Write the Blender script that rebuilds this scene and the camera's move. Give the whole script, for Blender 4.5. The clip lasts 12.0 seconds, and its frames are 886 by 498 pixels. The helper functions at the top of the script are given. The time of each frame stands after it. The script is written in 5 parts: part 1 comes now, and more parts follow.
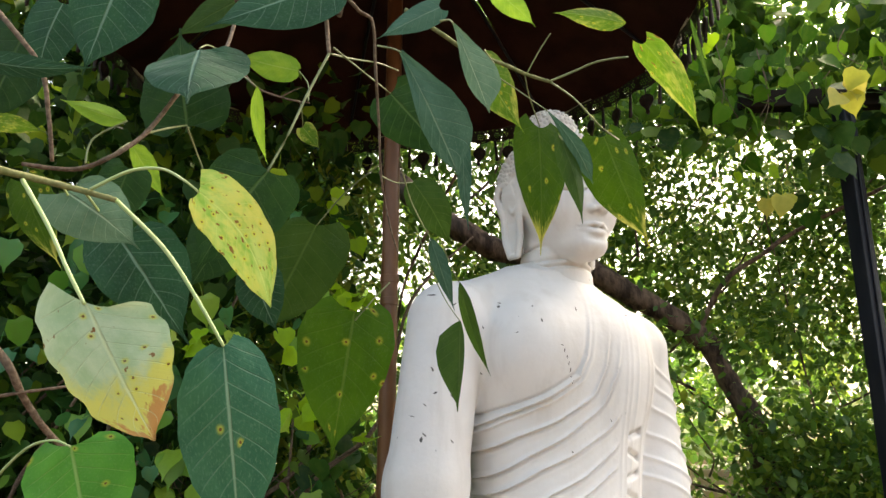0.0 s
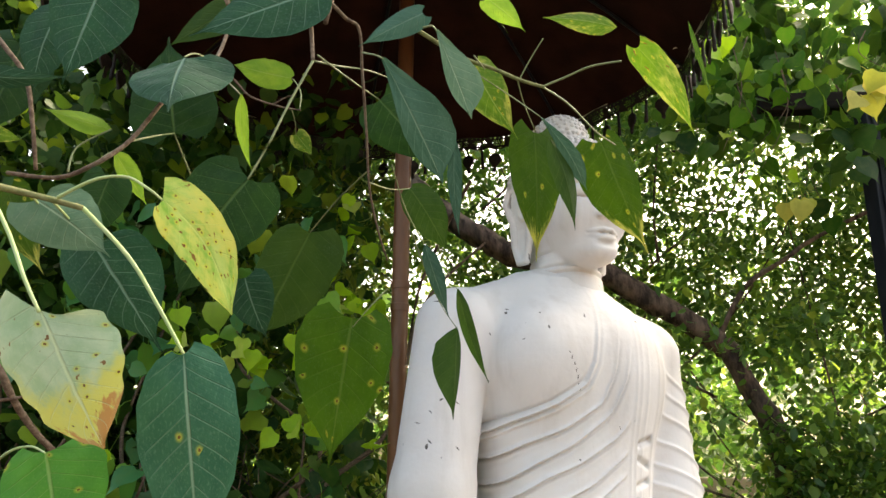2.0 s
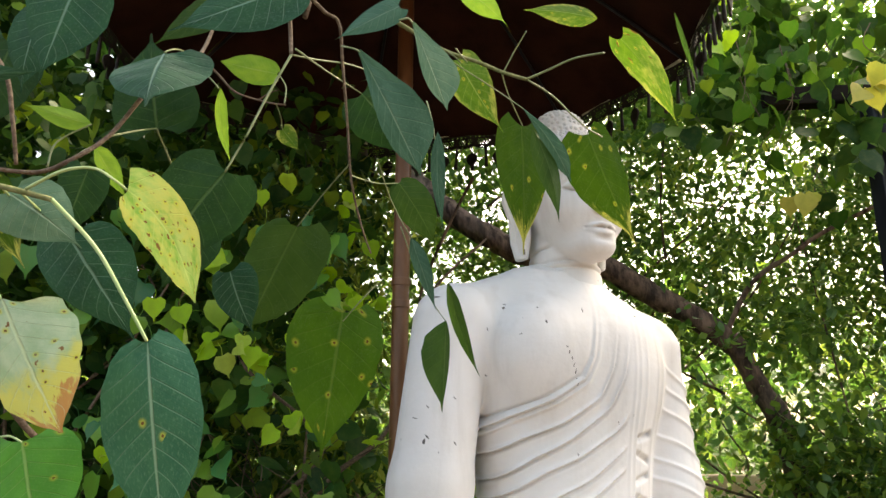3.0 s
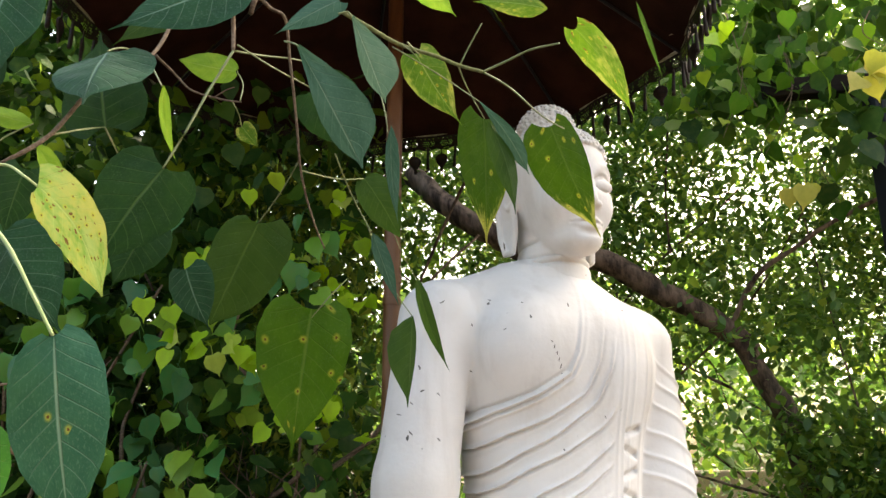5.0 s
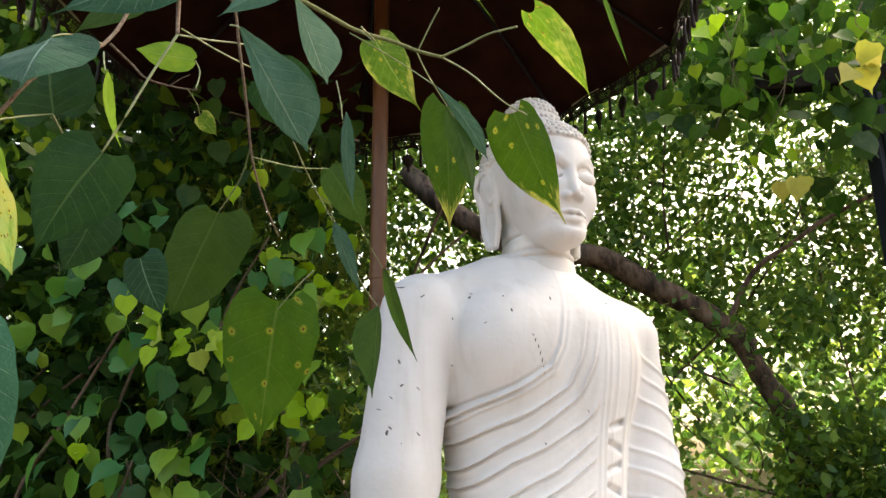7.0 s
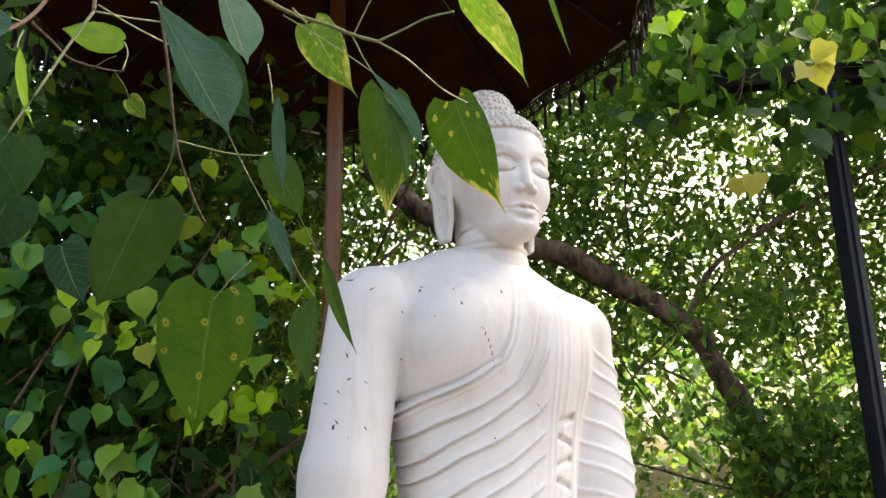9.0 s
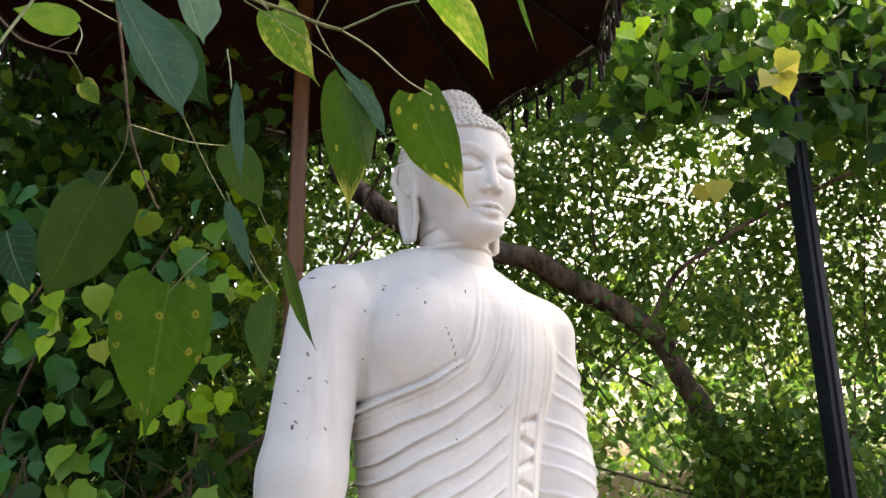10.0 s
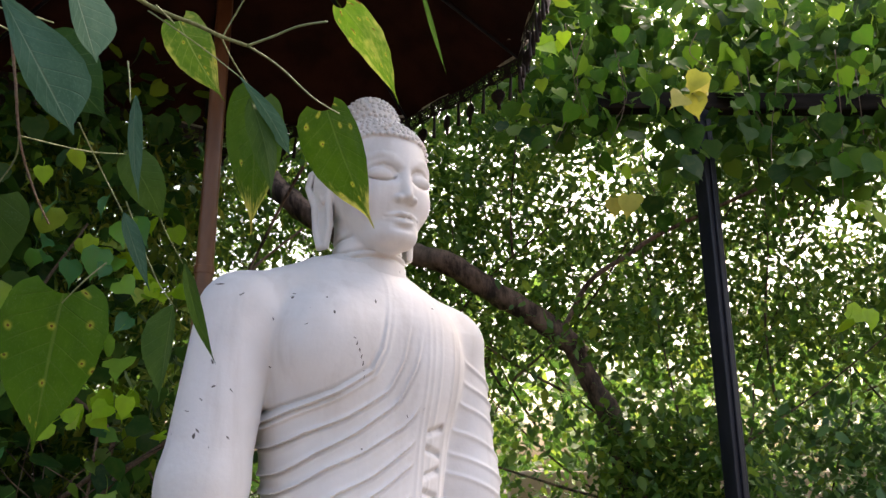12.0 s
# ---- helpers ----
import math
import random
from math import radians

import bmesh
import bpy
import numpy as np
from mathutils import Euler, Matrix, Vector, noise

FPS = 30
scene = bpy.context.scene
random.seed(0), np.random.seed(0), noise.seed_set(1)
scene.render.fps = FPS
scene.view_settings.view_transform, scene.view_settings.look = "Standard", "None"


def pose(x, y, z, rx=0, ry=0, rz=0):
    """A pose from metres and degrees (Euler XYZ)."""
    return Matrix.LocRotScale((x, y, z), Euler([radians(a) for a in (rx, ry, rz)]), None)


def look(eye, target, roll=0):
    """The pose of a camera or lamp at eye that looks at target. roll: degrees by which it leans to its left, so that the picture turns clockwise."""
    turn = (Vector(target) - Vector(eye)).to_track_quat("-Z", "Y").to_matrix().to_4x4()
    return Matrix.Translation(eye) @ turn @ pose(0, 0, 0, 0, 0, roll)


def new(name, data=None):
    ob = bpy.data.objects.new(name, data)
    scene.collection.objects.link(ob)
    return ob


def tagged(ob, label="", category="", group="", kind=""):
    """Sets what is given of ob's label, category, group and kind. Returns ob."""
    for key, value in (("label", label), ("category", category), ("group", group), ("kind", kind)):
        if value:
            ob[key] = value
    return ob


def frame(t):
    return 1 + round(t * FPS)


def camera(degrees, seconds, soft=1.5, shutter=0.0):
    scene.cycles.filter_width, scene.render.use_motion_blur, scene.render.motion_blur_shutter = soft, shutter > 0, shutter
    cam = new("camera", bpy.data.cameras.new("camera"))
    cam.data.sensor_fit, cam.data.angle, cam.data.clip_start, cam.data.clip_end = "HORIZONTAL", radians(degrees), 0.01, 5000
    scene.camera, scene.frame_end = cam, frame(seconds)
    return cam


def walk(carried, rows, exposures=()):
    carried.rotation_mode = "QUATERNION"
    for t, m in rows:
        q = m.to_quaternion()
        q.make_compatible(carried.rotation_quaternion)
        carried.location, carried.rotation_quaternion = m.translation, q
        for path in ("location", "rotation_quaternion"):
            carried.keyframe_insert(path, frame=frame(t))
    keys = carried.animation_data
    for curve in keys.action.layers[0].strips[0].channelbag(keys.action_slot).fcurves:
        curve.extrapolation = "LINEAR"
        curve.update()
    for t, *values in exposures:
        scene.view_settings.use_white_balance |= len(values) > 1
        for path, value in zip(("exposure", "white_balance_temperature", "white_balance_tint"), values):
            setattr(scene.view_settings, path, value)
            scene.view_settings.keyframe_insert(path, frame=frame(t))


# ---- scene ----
cam = camera(57.0, 12.0)
PATH = [
    (0.0, (-0.0035, 0.0, 1.5028), (0.0014, 1.3545, 1.8563), 0.2),
    (0.5, (0.0084, 0.0133, 1.5063), (-0.0021, 1.3664, 1.8668), 0.4),
    (1.0, (0.0168, 0.0063, 1.4993), (-0.0007, 1.3573, 1.8654), 0.2),
    (1.5, (0.0364, -0.0042, 1.4986), (0.0035, 1.3461, 1.8668), 0.4),
    (2.0, (0.0469, 0.0049, 1.5056), (0.0056, 1.3566, 1.8682), 0.6),
    (2.5, (0.0672, 0.0091, 1.5042), (0.0133, 1.3615, 1.8633), 0.6),
    (3.0, (0.0882, 0.0042, 1.4951), (0.0238, 1.3552, 1.857), 0.4),
    (3.5, (0.1141, 0.0098, 1.4951), (0.0399, 1.3601, 1.8577), 0.3),
    (5.5, (0.1925, 0.014, 1.486), (0.0896, 1.3636, 1.8458), -0.2),
    (6.0, (0.2079, 0.0154, 1.4818), (0.0994, 1.3629, 1.8437), -0.3),
    (6.5, (0.2247, 0.0252, 1.4748), (0.1113, 1.372, 1.8395), -0.4),
    (8.5, (0.2975, 0.0658, 1.4678), (0.2065, 1.4154, 1.829), -0.7),
    (9.0, (0.2961, 0.0672, 1.465), (0.2324, 1.4189, 1.8248), -0.6),
    (9.5, (0.2877, 0.0756, 1.458), (0.2555, 1.4273, 1.8206), -0.4),
    (10.0, (0.3031, 0.091, 1.4531), (0.2954, 1.4413, 1.8227), -0.4),
    (10.5, (0.3108, 0.0826, 1.4594), (0.3304, 1.4329, 1.829), -0.3),
    (11.0, (0.3143, 0.07, 1.4671), (0.3647, 1.4196, 1.8367), -0.2),
    (11.5, (0.3283, 0.07, 1.479), (0.4123, 1.4189, 1.8444), -0.0),
    (12.0, (0.3353, 0.07, 1.4867), (0.4557, 1.4168, 1.8479), 0.0),
]
walk(cam, [(t, look(eye, target, roll)) for t, eye, target, roll in PATH],
     exposures=[(0, 2.5, 7950, 5), (6.5, 2.58, 7850, 7), (9.0, 2.56, 7450, 10), (10.5, 2.36, 7250, 12), (12.0, 2.14, 7050, 15)])

# ---- light ----
world = bpy.data.worlds.new("sky")
scene.world = world
world.use_nodes = True
wn = world.node_tree.nodes
sky = wn.new("ShaderNodeTexSky")
sky.sky_type, sky.sun_disc = "NISHITA", False
sky.sun_elevation, sky.sun_rotation = radians(48), radians(35)
sky.air_density, sky.dust_density, sky.ozone_density = 1.0, 7.0, 1.0
world.node_tree.links.new(sky.outputs[0], wn["Background"].inputs[0])
wn["Background"].inputs[1].default_value = 0.15
sun = new("sun", bpy.data.lights.new("sun", "SUN"))
sun.data.energy, sun.data.angle, sun.data.color = 0.68, radians(30), (1.0, 0.96, 0.9)
sun.matrix_world = look((0.3 + 6 * math.sin(radians(35)), 2.2 + 6 * math.cos(radians(35)), 1.8 + 6 * math.tan(radians(48))), (0.3, 2.2, 1.8))


# ---- materials ----
def socket_in(nt, node, key, value):
    if isinstance(value, bpy.types.NodeSocket):
        nt.links.new(value, node.inputs[key])
    elif value is not None:
        node.inputs[key].default_value = value


class Mat:
    """A node material with short calls for its nodes."""

    def __init__(self, name):
        self.m = bpy.data.materials.new(name)
        self.m.use_nodes = True
        self.nt = self.m.node_tree
        self.bsdf = self.nt.nodes["Principled BSDF"]
        self.out = self.nt.nodes["Material Output"]

    def math(self, op, a, b=None, c=None, clamp=False):
        n = self.nt.nodes.new("ShaderNodeMath")
        n.operation, n.use_clamp = op, clamp
        for i, v in enumerate((a, b, c)):
            socket_in(self.nt, n, i, v)
        return n.outputs[0]

    def step(self, x, lo, hi, flip=False):
        n = self.nt.nodes.new("ShaderNodeMapRange")
        n.interpolation_type = "SMOOTHSTEP"
        socket_in(self.nt, n, 0, x)
        n.inputs[1].default_value, n.inputs[2].default_value = lo, hi
        n.inputs[3].default_value, n.inputs[4].default_value = (1, 0) if flip else (0, 1)
        return n.outputs[0]

    def mix(self, f, a, b):
        n = self.nt.nodes.new("ShaderNodeMix")
        n.data_type = "RGBA"
        socket_in(self.nt, n, 0, f)
        for k, v in ((6, a), (7, b)):
            socket_in(self.nt, n, k, (*v, 1) if isinstance(v, tuple) else v)
        return n.outputs[2]

    def noise(self, scale, detail=4, vector=None, rough=0.55):
        n = self.nt.nodes.new("ShaderNodeTexNoise")
        n.inputs["Scale"].default_value, n.inputs["Detail"].default_value = scale, detail
        n.inputs["Roughness"].default_value = rough
        if vector is not None:
            self.nt.links.new(vector, n.inputs["Vector"])
        return n.outputs[0]

    def coords(self, which="Object", scale=None):
        s = self.nt.nodes.new("ShaderNodeTexCoord").outputs[which]
        if scale:
            n = self.nt.nodes.new("ShaderNodeMapping")
            self.nt.links.new(s, n.inputs[0])
            n.inputs["Scale"].default_value = scale
            s = n.outputs[0]
        return s

    def bump(self, height, strength, distance):
        n = self.nt.nodes.new("ShaderNodeBump")
        n.inputs["Strength"].default_value, n.inputs["Distance"].default_value = strength, distance
        self.nt.links.new(height, n.inputs["Height"])
        self.nt.links.new(n.outputs[0], self.bsdf.inputs["Normal"])
        return n.outputs[0]

    def set(self, color, rough=0.6, metal=0.0, spec=0.5):
        b = self.bsdf
        socket_in(self.nt, b, "Base Color", (*color, 1) if isinstance(color, tuple) else color)
        socket_in(self.nt, b, "Roughness", rough)
        b.inputs["Metallic"].default_value = metal
        b.inputs["Specular IOR Level"].default_value = spec
        return self.m

    def see_through(self, color, share):
        """Lets part of the light through a thin sheet."""
        t = self.nt.nodes.new("ShaderNodeBsdfTranslucent")
        socket_in(self.nt, t, 0, (*color, 1) if isinstance(color, tuple) else color)
        x = self.nt.nodes.new("ShaderNodeMixShader")
        x.inputs[0].default_value = share
        self.nt.links.new(self.bsdf.outputs[0], x.inputs[1])
        self.nt.links.new(t.outputs[0], x.inputs[2])
        self.nt.links.new(x.outputs[0], self.out.inputs[0])
        return self.m


def white_plaster():
    m = Mat("white_plaster")
    o = m.coords()
    big = m.noise(3.0, 5, o)
    streak = m.noise(5.0, 5, m.coords("Object", (3.5, 3.5, 0.35)))
    chip = m.noise(44.0, 2, m.coords("Object", (1.0, 1.0, 0.65)), 0.4)
    patch = m.noise(4.2, 2, m.coords("Object", (1, 1, 1)))
    c = m.mix(m.step(big, 0.35, 0.7), (0.72, 0.685, 0.65), (0.62, 0.585, 0.545))
    c = m.mix(m.math("MULTIPLY", m.step(streak, 0.50, 0.72), 0.34), c, (0.48, 0.43, 0.38))
    c = m.mix(m.math("MULTIPLY", m.step(chip, 0.745, 0.77), m.step(patch, 0.50, 0.60)), c, (0.10, 0.09, 0.08))
    m.bump(m.math("ADD", m.noise(60.0, 6, o), m.math("MULTIPLY", chip, -0.5)), 0.25, 0.004)
    return m.set(c, 0.72, spec=0.22)


def leaf_material(name, base, other, vein, sheen=0.45, share=0.3, spots=0.0, yellow=0.0, dead_tip=0.0, blemish=0.0, veins=0.75):
    """A large fig leaf: midrib, side veins, mottling, and spots where it is ill."""
    m = Mat(name)
    uv = m.coords("UV")
    sep = m.nt.nodes.new("ShaderNodeSeparateXYZ")
    m.nt.links.new(uv, sep.inputs[0])
    u = m.math("ABSOLUTE", m.math("MULTIPLY_ADD", sep.outputs[0], 2.0, -1.0))
    v = sep.outputs[1]
    info = m.nt.nodes.new("ShaderNodeObjectInfo").outputs["Random"]
    shift = m.nt.nodes.new("ShaderNodeVectorMath")
    shift.operation = "ADD"
    m.nt.links.new(uv, shift.inputs[0])
    off = m.nt.nodes.new("ShaderNodeCombineXYZ")
    m.nt.links.new(m.math("MULTIPLY", info, 37.0), off.inputs[0])
    m.nt.links.new(m.math("MULTIPLY", info, 19.0), off.inputs[1])
    m.nt.links.new(off.outputs[0], shift.inputs[1])
    p = shift.outputs[0]
    mottled = m.noise(3.5, 5, p)
    c = m.mix(m.step(mottled, 0.32, 0.68), base, other)
    fine = m.noise(40.0, 3, p)
    c = m.mix(m.math("MULTIPLY", m.step(fine, 0.5, 0.8), 0.25), c, vein)
    mid = m.step(u, 0.012, 0.05, True)
    wave = m.math("FRACT", m.math("MULTIPLY", m.math("MULTIPLY_ADD", u, -0.19, v), 8.5))
    side = m.math("MULTIPLY", m.step(m.math("ABSOLUTE", m.math("SUBTRACT", wave, 0.5)), 0.012, 0.055, True), m.step(u, 0.7, 1.0, True))
    net = m.step(m.math("ABSOLUTE", m.math("SUBTRACT", m.math("FRACT", m.math("MULTIPLY", m.math("MULTIPLY_ADD", u, -0.19, v), 34.0)), 0.5)), 0.05, 0.2, True)
    if yellow or dead_tip:
        patch = m.noise(2.3, 3, p)
        edge = m.math("ADD", m.math("MULTIPLY", u, 0.25), patch)
        if dead_tip:
            edge = m.math("ADD", edge, m.math("MULTIPLY_ADD", v, 1.3, -0.55))
        start = 1.05 - 0.33 * dead_tip if dead_tip else 0.76 - 0.34 * yellow
        edge = m.math("ADD", edge, m.math("MULTIPLY_ADD", m.noise(14.0, 4, p), 0.5, -0.25))
        c = m.mix(m.step(edge, start - 0.10, start + 0.32), c, (0.44, 0.44, 0.10))
        if dead_tip:
            c = m.mix(m.step(edge, start + 0.46, start + 0.56), c, (0.36, 0.19, 0.06))
    c = m.mix(m.math("MULTIPLY", m.math("MAXIMUM", mid, m.math("MULTIPLY", side, 0.45)), veins), c, vein)
    if spots:
        vo = m.nt.nodes.new("ShaderNodeTexVoronoi")
        vo.voronoi_dimensions = "2D"
        vo.inputs["Scale"].default_value = 5.5
        even = m.nt.nodes.new("ShaderNodeMapping")
        even.inputs["Scale"].default_value = (1.0, 1.55, 1.0)
        m.nt.links.new(p, even.inputs[0])
        m.nt.links.new(even.outputs[0], vo.inputs["Vector"])
        cell = m.nt.nodes.new("ShaderNodeSeparateColor")
        m.nt.links.new(vo.outputs["Color"], cell.inputs[0])
        on = m.math("LESS_THAN", cell.outputs[0], spots)
        d = m.math("ADD", vo.outputs["Distance"], m.math("MULTIPLY", fine, 0.16))
        c = m.mix(m.math("MULTIPLY", m.math("MULTIPLY", m.step(d, 0.12, 0.38, True), 0.8), on), c, (0.42, 0.42, 0.05))
        c = m.mix(m.math("MULTIPLY", m.step(d, 0.13, 0.17, True), on), c, (0.13, 0.06, 0.015))
    if blemish:
        b = m.noise(11.0, 2, p)
        c = m.mix(m.step(b, 0.70 - 0.05 * blemish, 0.74 - 0.05 * blemish), c, (0.16, 0.07, 0.02))
    h = m.math("ADD", m.math("MULTIPLY", m.math("MAXIMUM", mid, side), -1.0), m.math("MULTIPLY", net, -0.03))
    dust = m.math("MULTIPLY", m.step(m.noise(70.0, 4, p, 0.7), 0.50, 0.72), m.step(m.noise(5.0, 4, p), 0.42, 0.68))
    c = m.mix(m.math("MULTIPLY", dust, 0.20), c, (0.26, 0.32, 0.24))
    c = m.mix(m.math("MULTIPLY", m.step(m.noise(2.0, 3, p), 0.45, 0.75), 0.30), c, base)
    m.bump(m.math("ADD", h, m.math("MULTIPLY", mottled, 0.8)), 0.6, 0.003)
    m.set(c, m.math("MULTIPLY_ADD", mottled, 0.35, sheen - 0.06), spec=0.19)
    return m.see_through(c, share)


def foliage_material(name, colors, share=0.35, rough=0.5, per_object=False, spec=0.22):
    m = Mat(name)
    if per_object:
        r = m.nt.nodes.new("ShaderNodeObjectInfo").outputs["Random"]
    else:
        r = m.nt.nodes.new("ShaderNodeNewGeometry").outputs["Random Per Island"]
    ramp = m.nt.nodes.new("ShaderNodeValToRGB")
    el = ramp.color_ramp.elements
    while len(el) < len(colors):
        el.new(0.5)
    for e, (pos, col) in zip(el, colors):
        e.position, e.color = pos, (*col, 1)
    m.nt.links.new(r, ramp.inputs[0])
    n = m.noise(35.0, 3, m.coords())
    c = m.mix(m.math("MULTIPLY", m.step(n, 0.4, 0.75), 0.22), ramp.outputs[0], (0.14, 0.19, 0.03))
    m.bump(n, 0.2, 0.003)
    m.set(c, rough, spec=spec)
    return m.see_through(c, share)


def bark_material(name, a, b, scale=30.0, stretch=(1, 1, 0.3), depth=0.006):
    m = Mat(name)
    o = m.coords("Object", stretch)
    n = m.noise(scale, 7, o, 0.65)
    big = m.noise(scale * 0.15, 3, o)
    c = m.mix(m.step(n, 0.35, 0.68), a, b)
    c = m.mix(m.math("MULTIPLY", m.step(big, 0.52, 0.72), 0.35), c, (0.15, 0.13, 0.10))
    m.bump(n, 0.8, depth)
    return m.set(c, 0.85, spec=0.2)


def cloth_material():
    m = Mat("maroon_cloth")
    o = m.coords()
    n = m.noise(7.0, 5, o)
    w = m.noise(160.0, 2, o)
    c = m.mix(m.step(n, 0.35, 0.7), (0.022, 0.008, 0.006), (0.044, 0.015, 0.010))
    m.bump(m.math("ADD", w, m.math("MULTIPLY", n, 3.0)), 0.4, 0.004)
    m.set(c, 0.85, spec=0.15)
    return m.see_through((0.10, 0.03, 0.02), 0.04)


def plain_material(name, a, b, scale, rough, metal=0.0, strength=0.2, stretch=(1, 1, 1), spec=0.5):
    m = Mat(name)
    n = m.noise(scale, 6, m.coords("Object", stretch))
    m.bump(n, strength, 0.003)
    return m.set(m.mix(m.step(n, 0.35, 0.68), a, b), m.math("MULTIPLY_ADD", n, 0.25, rough - 0.12), metal, spec)


PLASTER = white_plaster()
LEAF = {
    "dark": leaf_material("leaf_dark", (0.012, 0.056, 0.023), (0.021, 0.080, 0.032), (0.17, 0.28, 0.20), 0.5, 0.12),
    "blue": leaf_material("leaf_blue_green", (0.022, 0.098, 0.050), (0.036, 0.125, 0.062), (0.22, 0.33, 0.22), 0.42, 0.15, spots=0.10),
    "darkgreen": leaf_material("leaf_dark_green", (0.011, 0.044, 0.009), (0.019, 0.060, 0.012), (0.07, 0.13, 0.04), 0.45, 0.3),
    "grey": leaf_material("leaf_grey_underside", (0.075, 0.15, 0.085), (0.11, 0.19, 0.11), (0.26, 0.34, 0.22), 0.55, 0.2),
    "olive": leaf_material("leaf_olive", (0.030, 0.075, 0.009), (0.045, 0.095, 0.014), (0.085, 0.14, 0.03), 0.5, 0.45),
    "bright": leaf_material("leaf_bright", (0.05, 0.20, 0.02), (0.075, 0.26, 0.03), (0.22, 0.36, 0.10), 0.42, 0.3, spots=0.12),
    "lime": leaf_material("leaf_lime", (0.17, 0.33, 0.03), (0.24, 0.40, 0.04), (0.38, 0.48, 0.15), 0.45, 0.45, veins=0.4),
    "limespot": leaf_material("leaf_lime_spotted", (0.055, 0.13, 0.008), (0.085, 0.17, 0.012), (0.22, 0.31, 0.08), 0.45, 0.45, spots=0.15, yellow=0.25),
    "spotted": leaf_material("leaf_spotted", (0.044, 0.120, 0.005), (0.062, 0.150, 0.007), (0.16, 0.24, 0.05), 0.5, 0.42, spots=0.26, veins=0.4),
    "spotlime": leaf_material("leaf_green_spotted", (0.026, 0.070, 0.002), (0.040, 0.092, 0.004), (0.10, 0.16, 0.03), 0.5, 0.42, spots=0.26, dead_tip=0.06, veins=0.3),
    "teal": leaf_material("leaf_grey_teal", (0.030, 0.092, 0.056), (0.052, 0.125, 0.080), (0.20, 0.28, 0.20), 0.5, 0.15, veins=0.55),
    "yellow": leaf_material("leaf_yellowing", (0.15, 0.32, 0.05), (0.36, 0.46, 0.13), (0.42, 0.52, 0.16), 0.5, 0.3, yellow=0.55, spots=0.6, blemish=1.0),
    "yellowtip": leaf_material("leaf_yellow_tip", (0.075, 0.18, 0.008), (0.13, 0.25, 0.015), (0.24, 0.32, 0.06), 0.45, 0.42, spots=0.35, yellow=0.3, blemish=0.6, veins=0.4),
    "pale": leaf_material("leaf_pale", (0.24, 0.36, 0.21), (0.38, 0.47, 0.31), (0.46, 0.54, 0.32), 0.5, 0.25, dead_tip=1.12, spots=0.16, blemish=0.6),
}
TWIG = {
    "bark": bark_material("twig_bark", (0.09, 0.058, 0.038), (0.20, 0.145, 0.10), 160.0, (1, 1, 1), 0.0015),
    "bark_green": bark_material("twig_green_bark", (0.12, 0.14, 0.05), (0.22, 0.22, 0.10), 140.0, (1, 1, 1), 0.001),
    "stalk": plain_material("stalk_olive", (0.13, 0.16, 0.055), (0.21, 0.23, 0.10), 60.0, 0.6),
    "petiole": plain_material("petiole_green", (0.30, 0.40, 0.14), (0.38, 0.46, 0.20), 60.0, 0.5),
}
BARK = bark_material("dark_bark", (0.030, 0.020, 0.014), (0.20, 0.135, 0.095), 22.0)
CLOTH = cloth_material()
LACE = plain_material("black_lace", (0.012, 0.009, 0.008), (0.03, 0.02, 0.016), 60.0, 0.85)
PIPING = plain_material("pale_piping", (0.30, 0.30, 0.20), (0.45, 0.44, 0.34), 60.0, 0.7)
COPPER = plain_material("brown_paint", (0.10, 0.042, 0.018), (0.20, 0.092, 0.042), 9.0, 0.34, 0.0, 0.15, (1, 1, 0.25), 0.3)
STEEL = plain_material("black_paint", (0.007, 0.008, 0.012), (0.017, 0.018, 0.024), 14.0, 0.5, 0.0, 0.15, (1, 1, 0.2), 0.3)
WOOD = plain_material("weathered_beam", (0.010, 0.008, 0.006), (0.026, 0.019, 0.014), 18.0, 0.9, 0.0, 0.5, (0.2, 1, 1), 0.1)
SOIL = bark_material("dark_soil", (0.05, 0.035, 0.024), (0.12, 0.085, 0.06), 5.0, (1, 1, 1), 0.03)
STONE = plain_material("grey_stone", (0.28, 0.26, 0.24), (0.40, 0.38, 0.35), 12.0, 0.8, 0.0, 0.5)
# leaf cloud of the hedge: greens darkened to stand in for its inner shade
HEDGE_SHADED = foliage_material("hedge_leaves_shaded", [(0.0, (0.010, 0.040, 0.008)), (0.4, (0.024, 0.08, 0.013)), (0.75, (0.05, 0.13, 0.016)), (0.93, (0.13, 0.24, 0.02)), (1.0, (0.24, 0.36, 0.025))])
FINE = foliage_material("fine_leaves", [(0.0, (0.06, 0.12, 0.02)), (0.5, (0.16, 0.24, 0.03)), (1.0, (0.34, 0.38, 0.06))], 0.45)
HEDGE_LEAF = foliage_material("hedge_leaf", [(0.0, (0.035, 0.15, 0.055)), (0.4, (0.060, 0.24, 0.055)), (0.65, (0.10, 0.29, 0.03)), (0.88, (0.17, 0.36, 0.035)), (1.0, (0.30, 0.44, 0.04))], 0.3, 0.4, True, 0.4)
LIME_LEAF = foliage_material("lime_leaf", [(0.0, (0.26, 0.48, 0.015)), (0.7, (0.38, 0.60, 0.02)), (1.0, (0.50, 0.58, 0.12))], 0.45, 0.45, True)
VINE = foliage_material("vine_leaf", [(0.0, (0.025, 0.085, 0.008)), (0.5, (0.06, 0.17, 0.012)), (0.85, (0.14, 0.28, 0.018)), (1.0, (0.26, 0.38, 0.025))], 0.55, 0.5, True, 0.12)
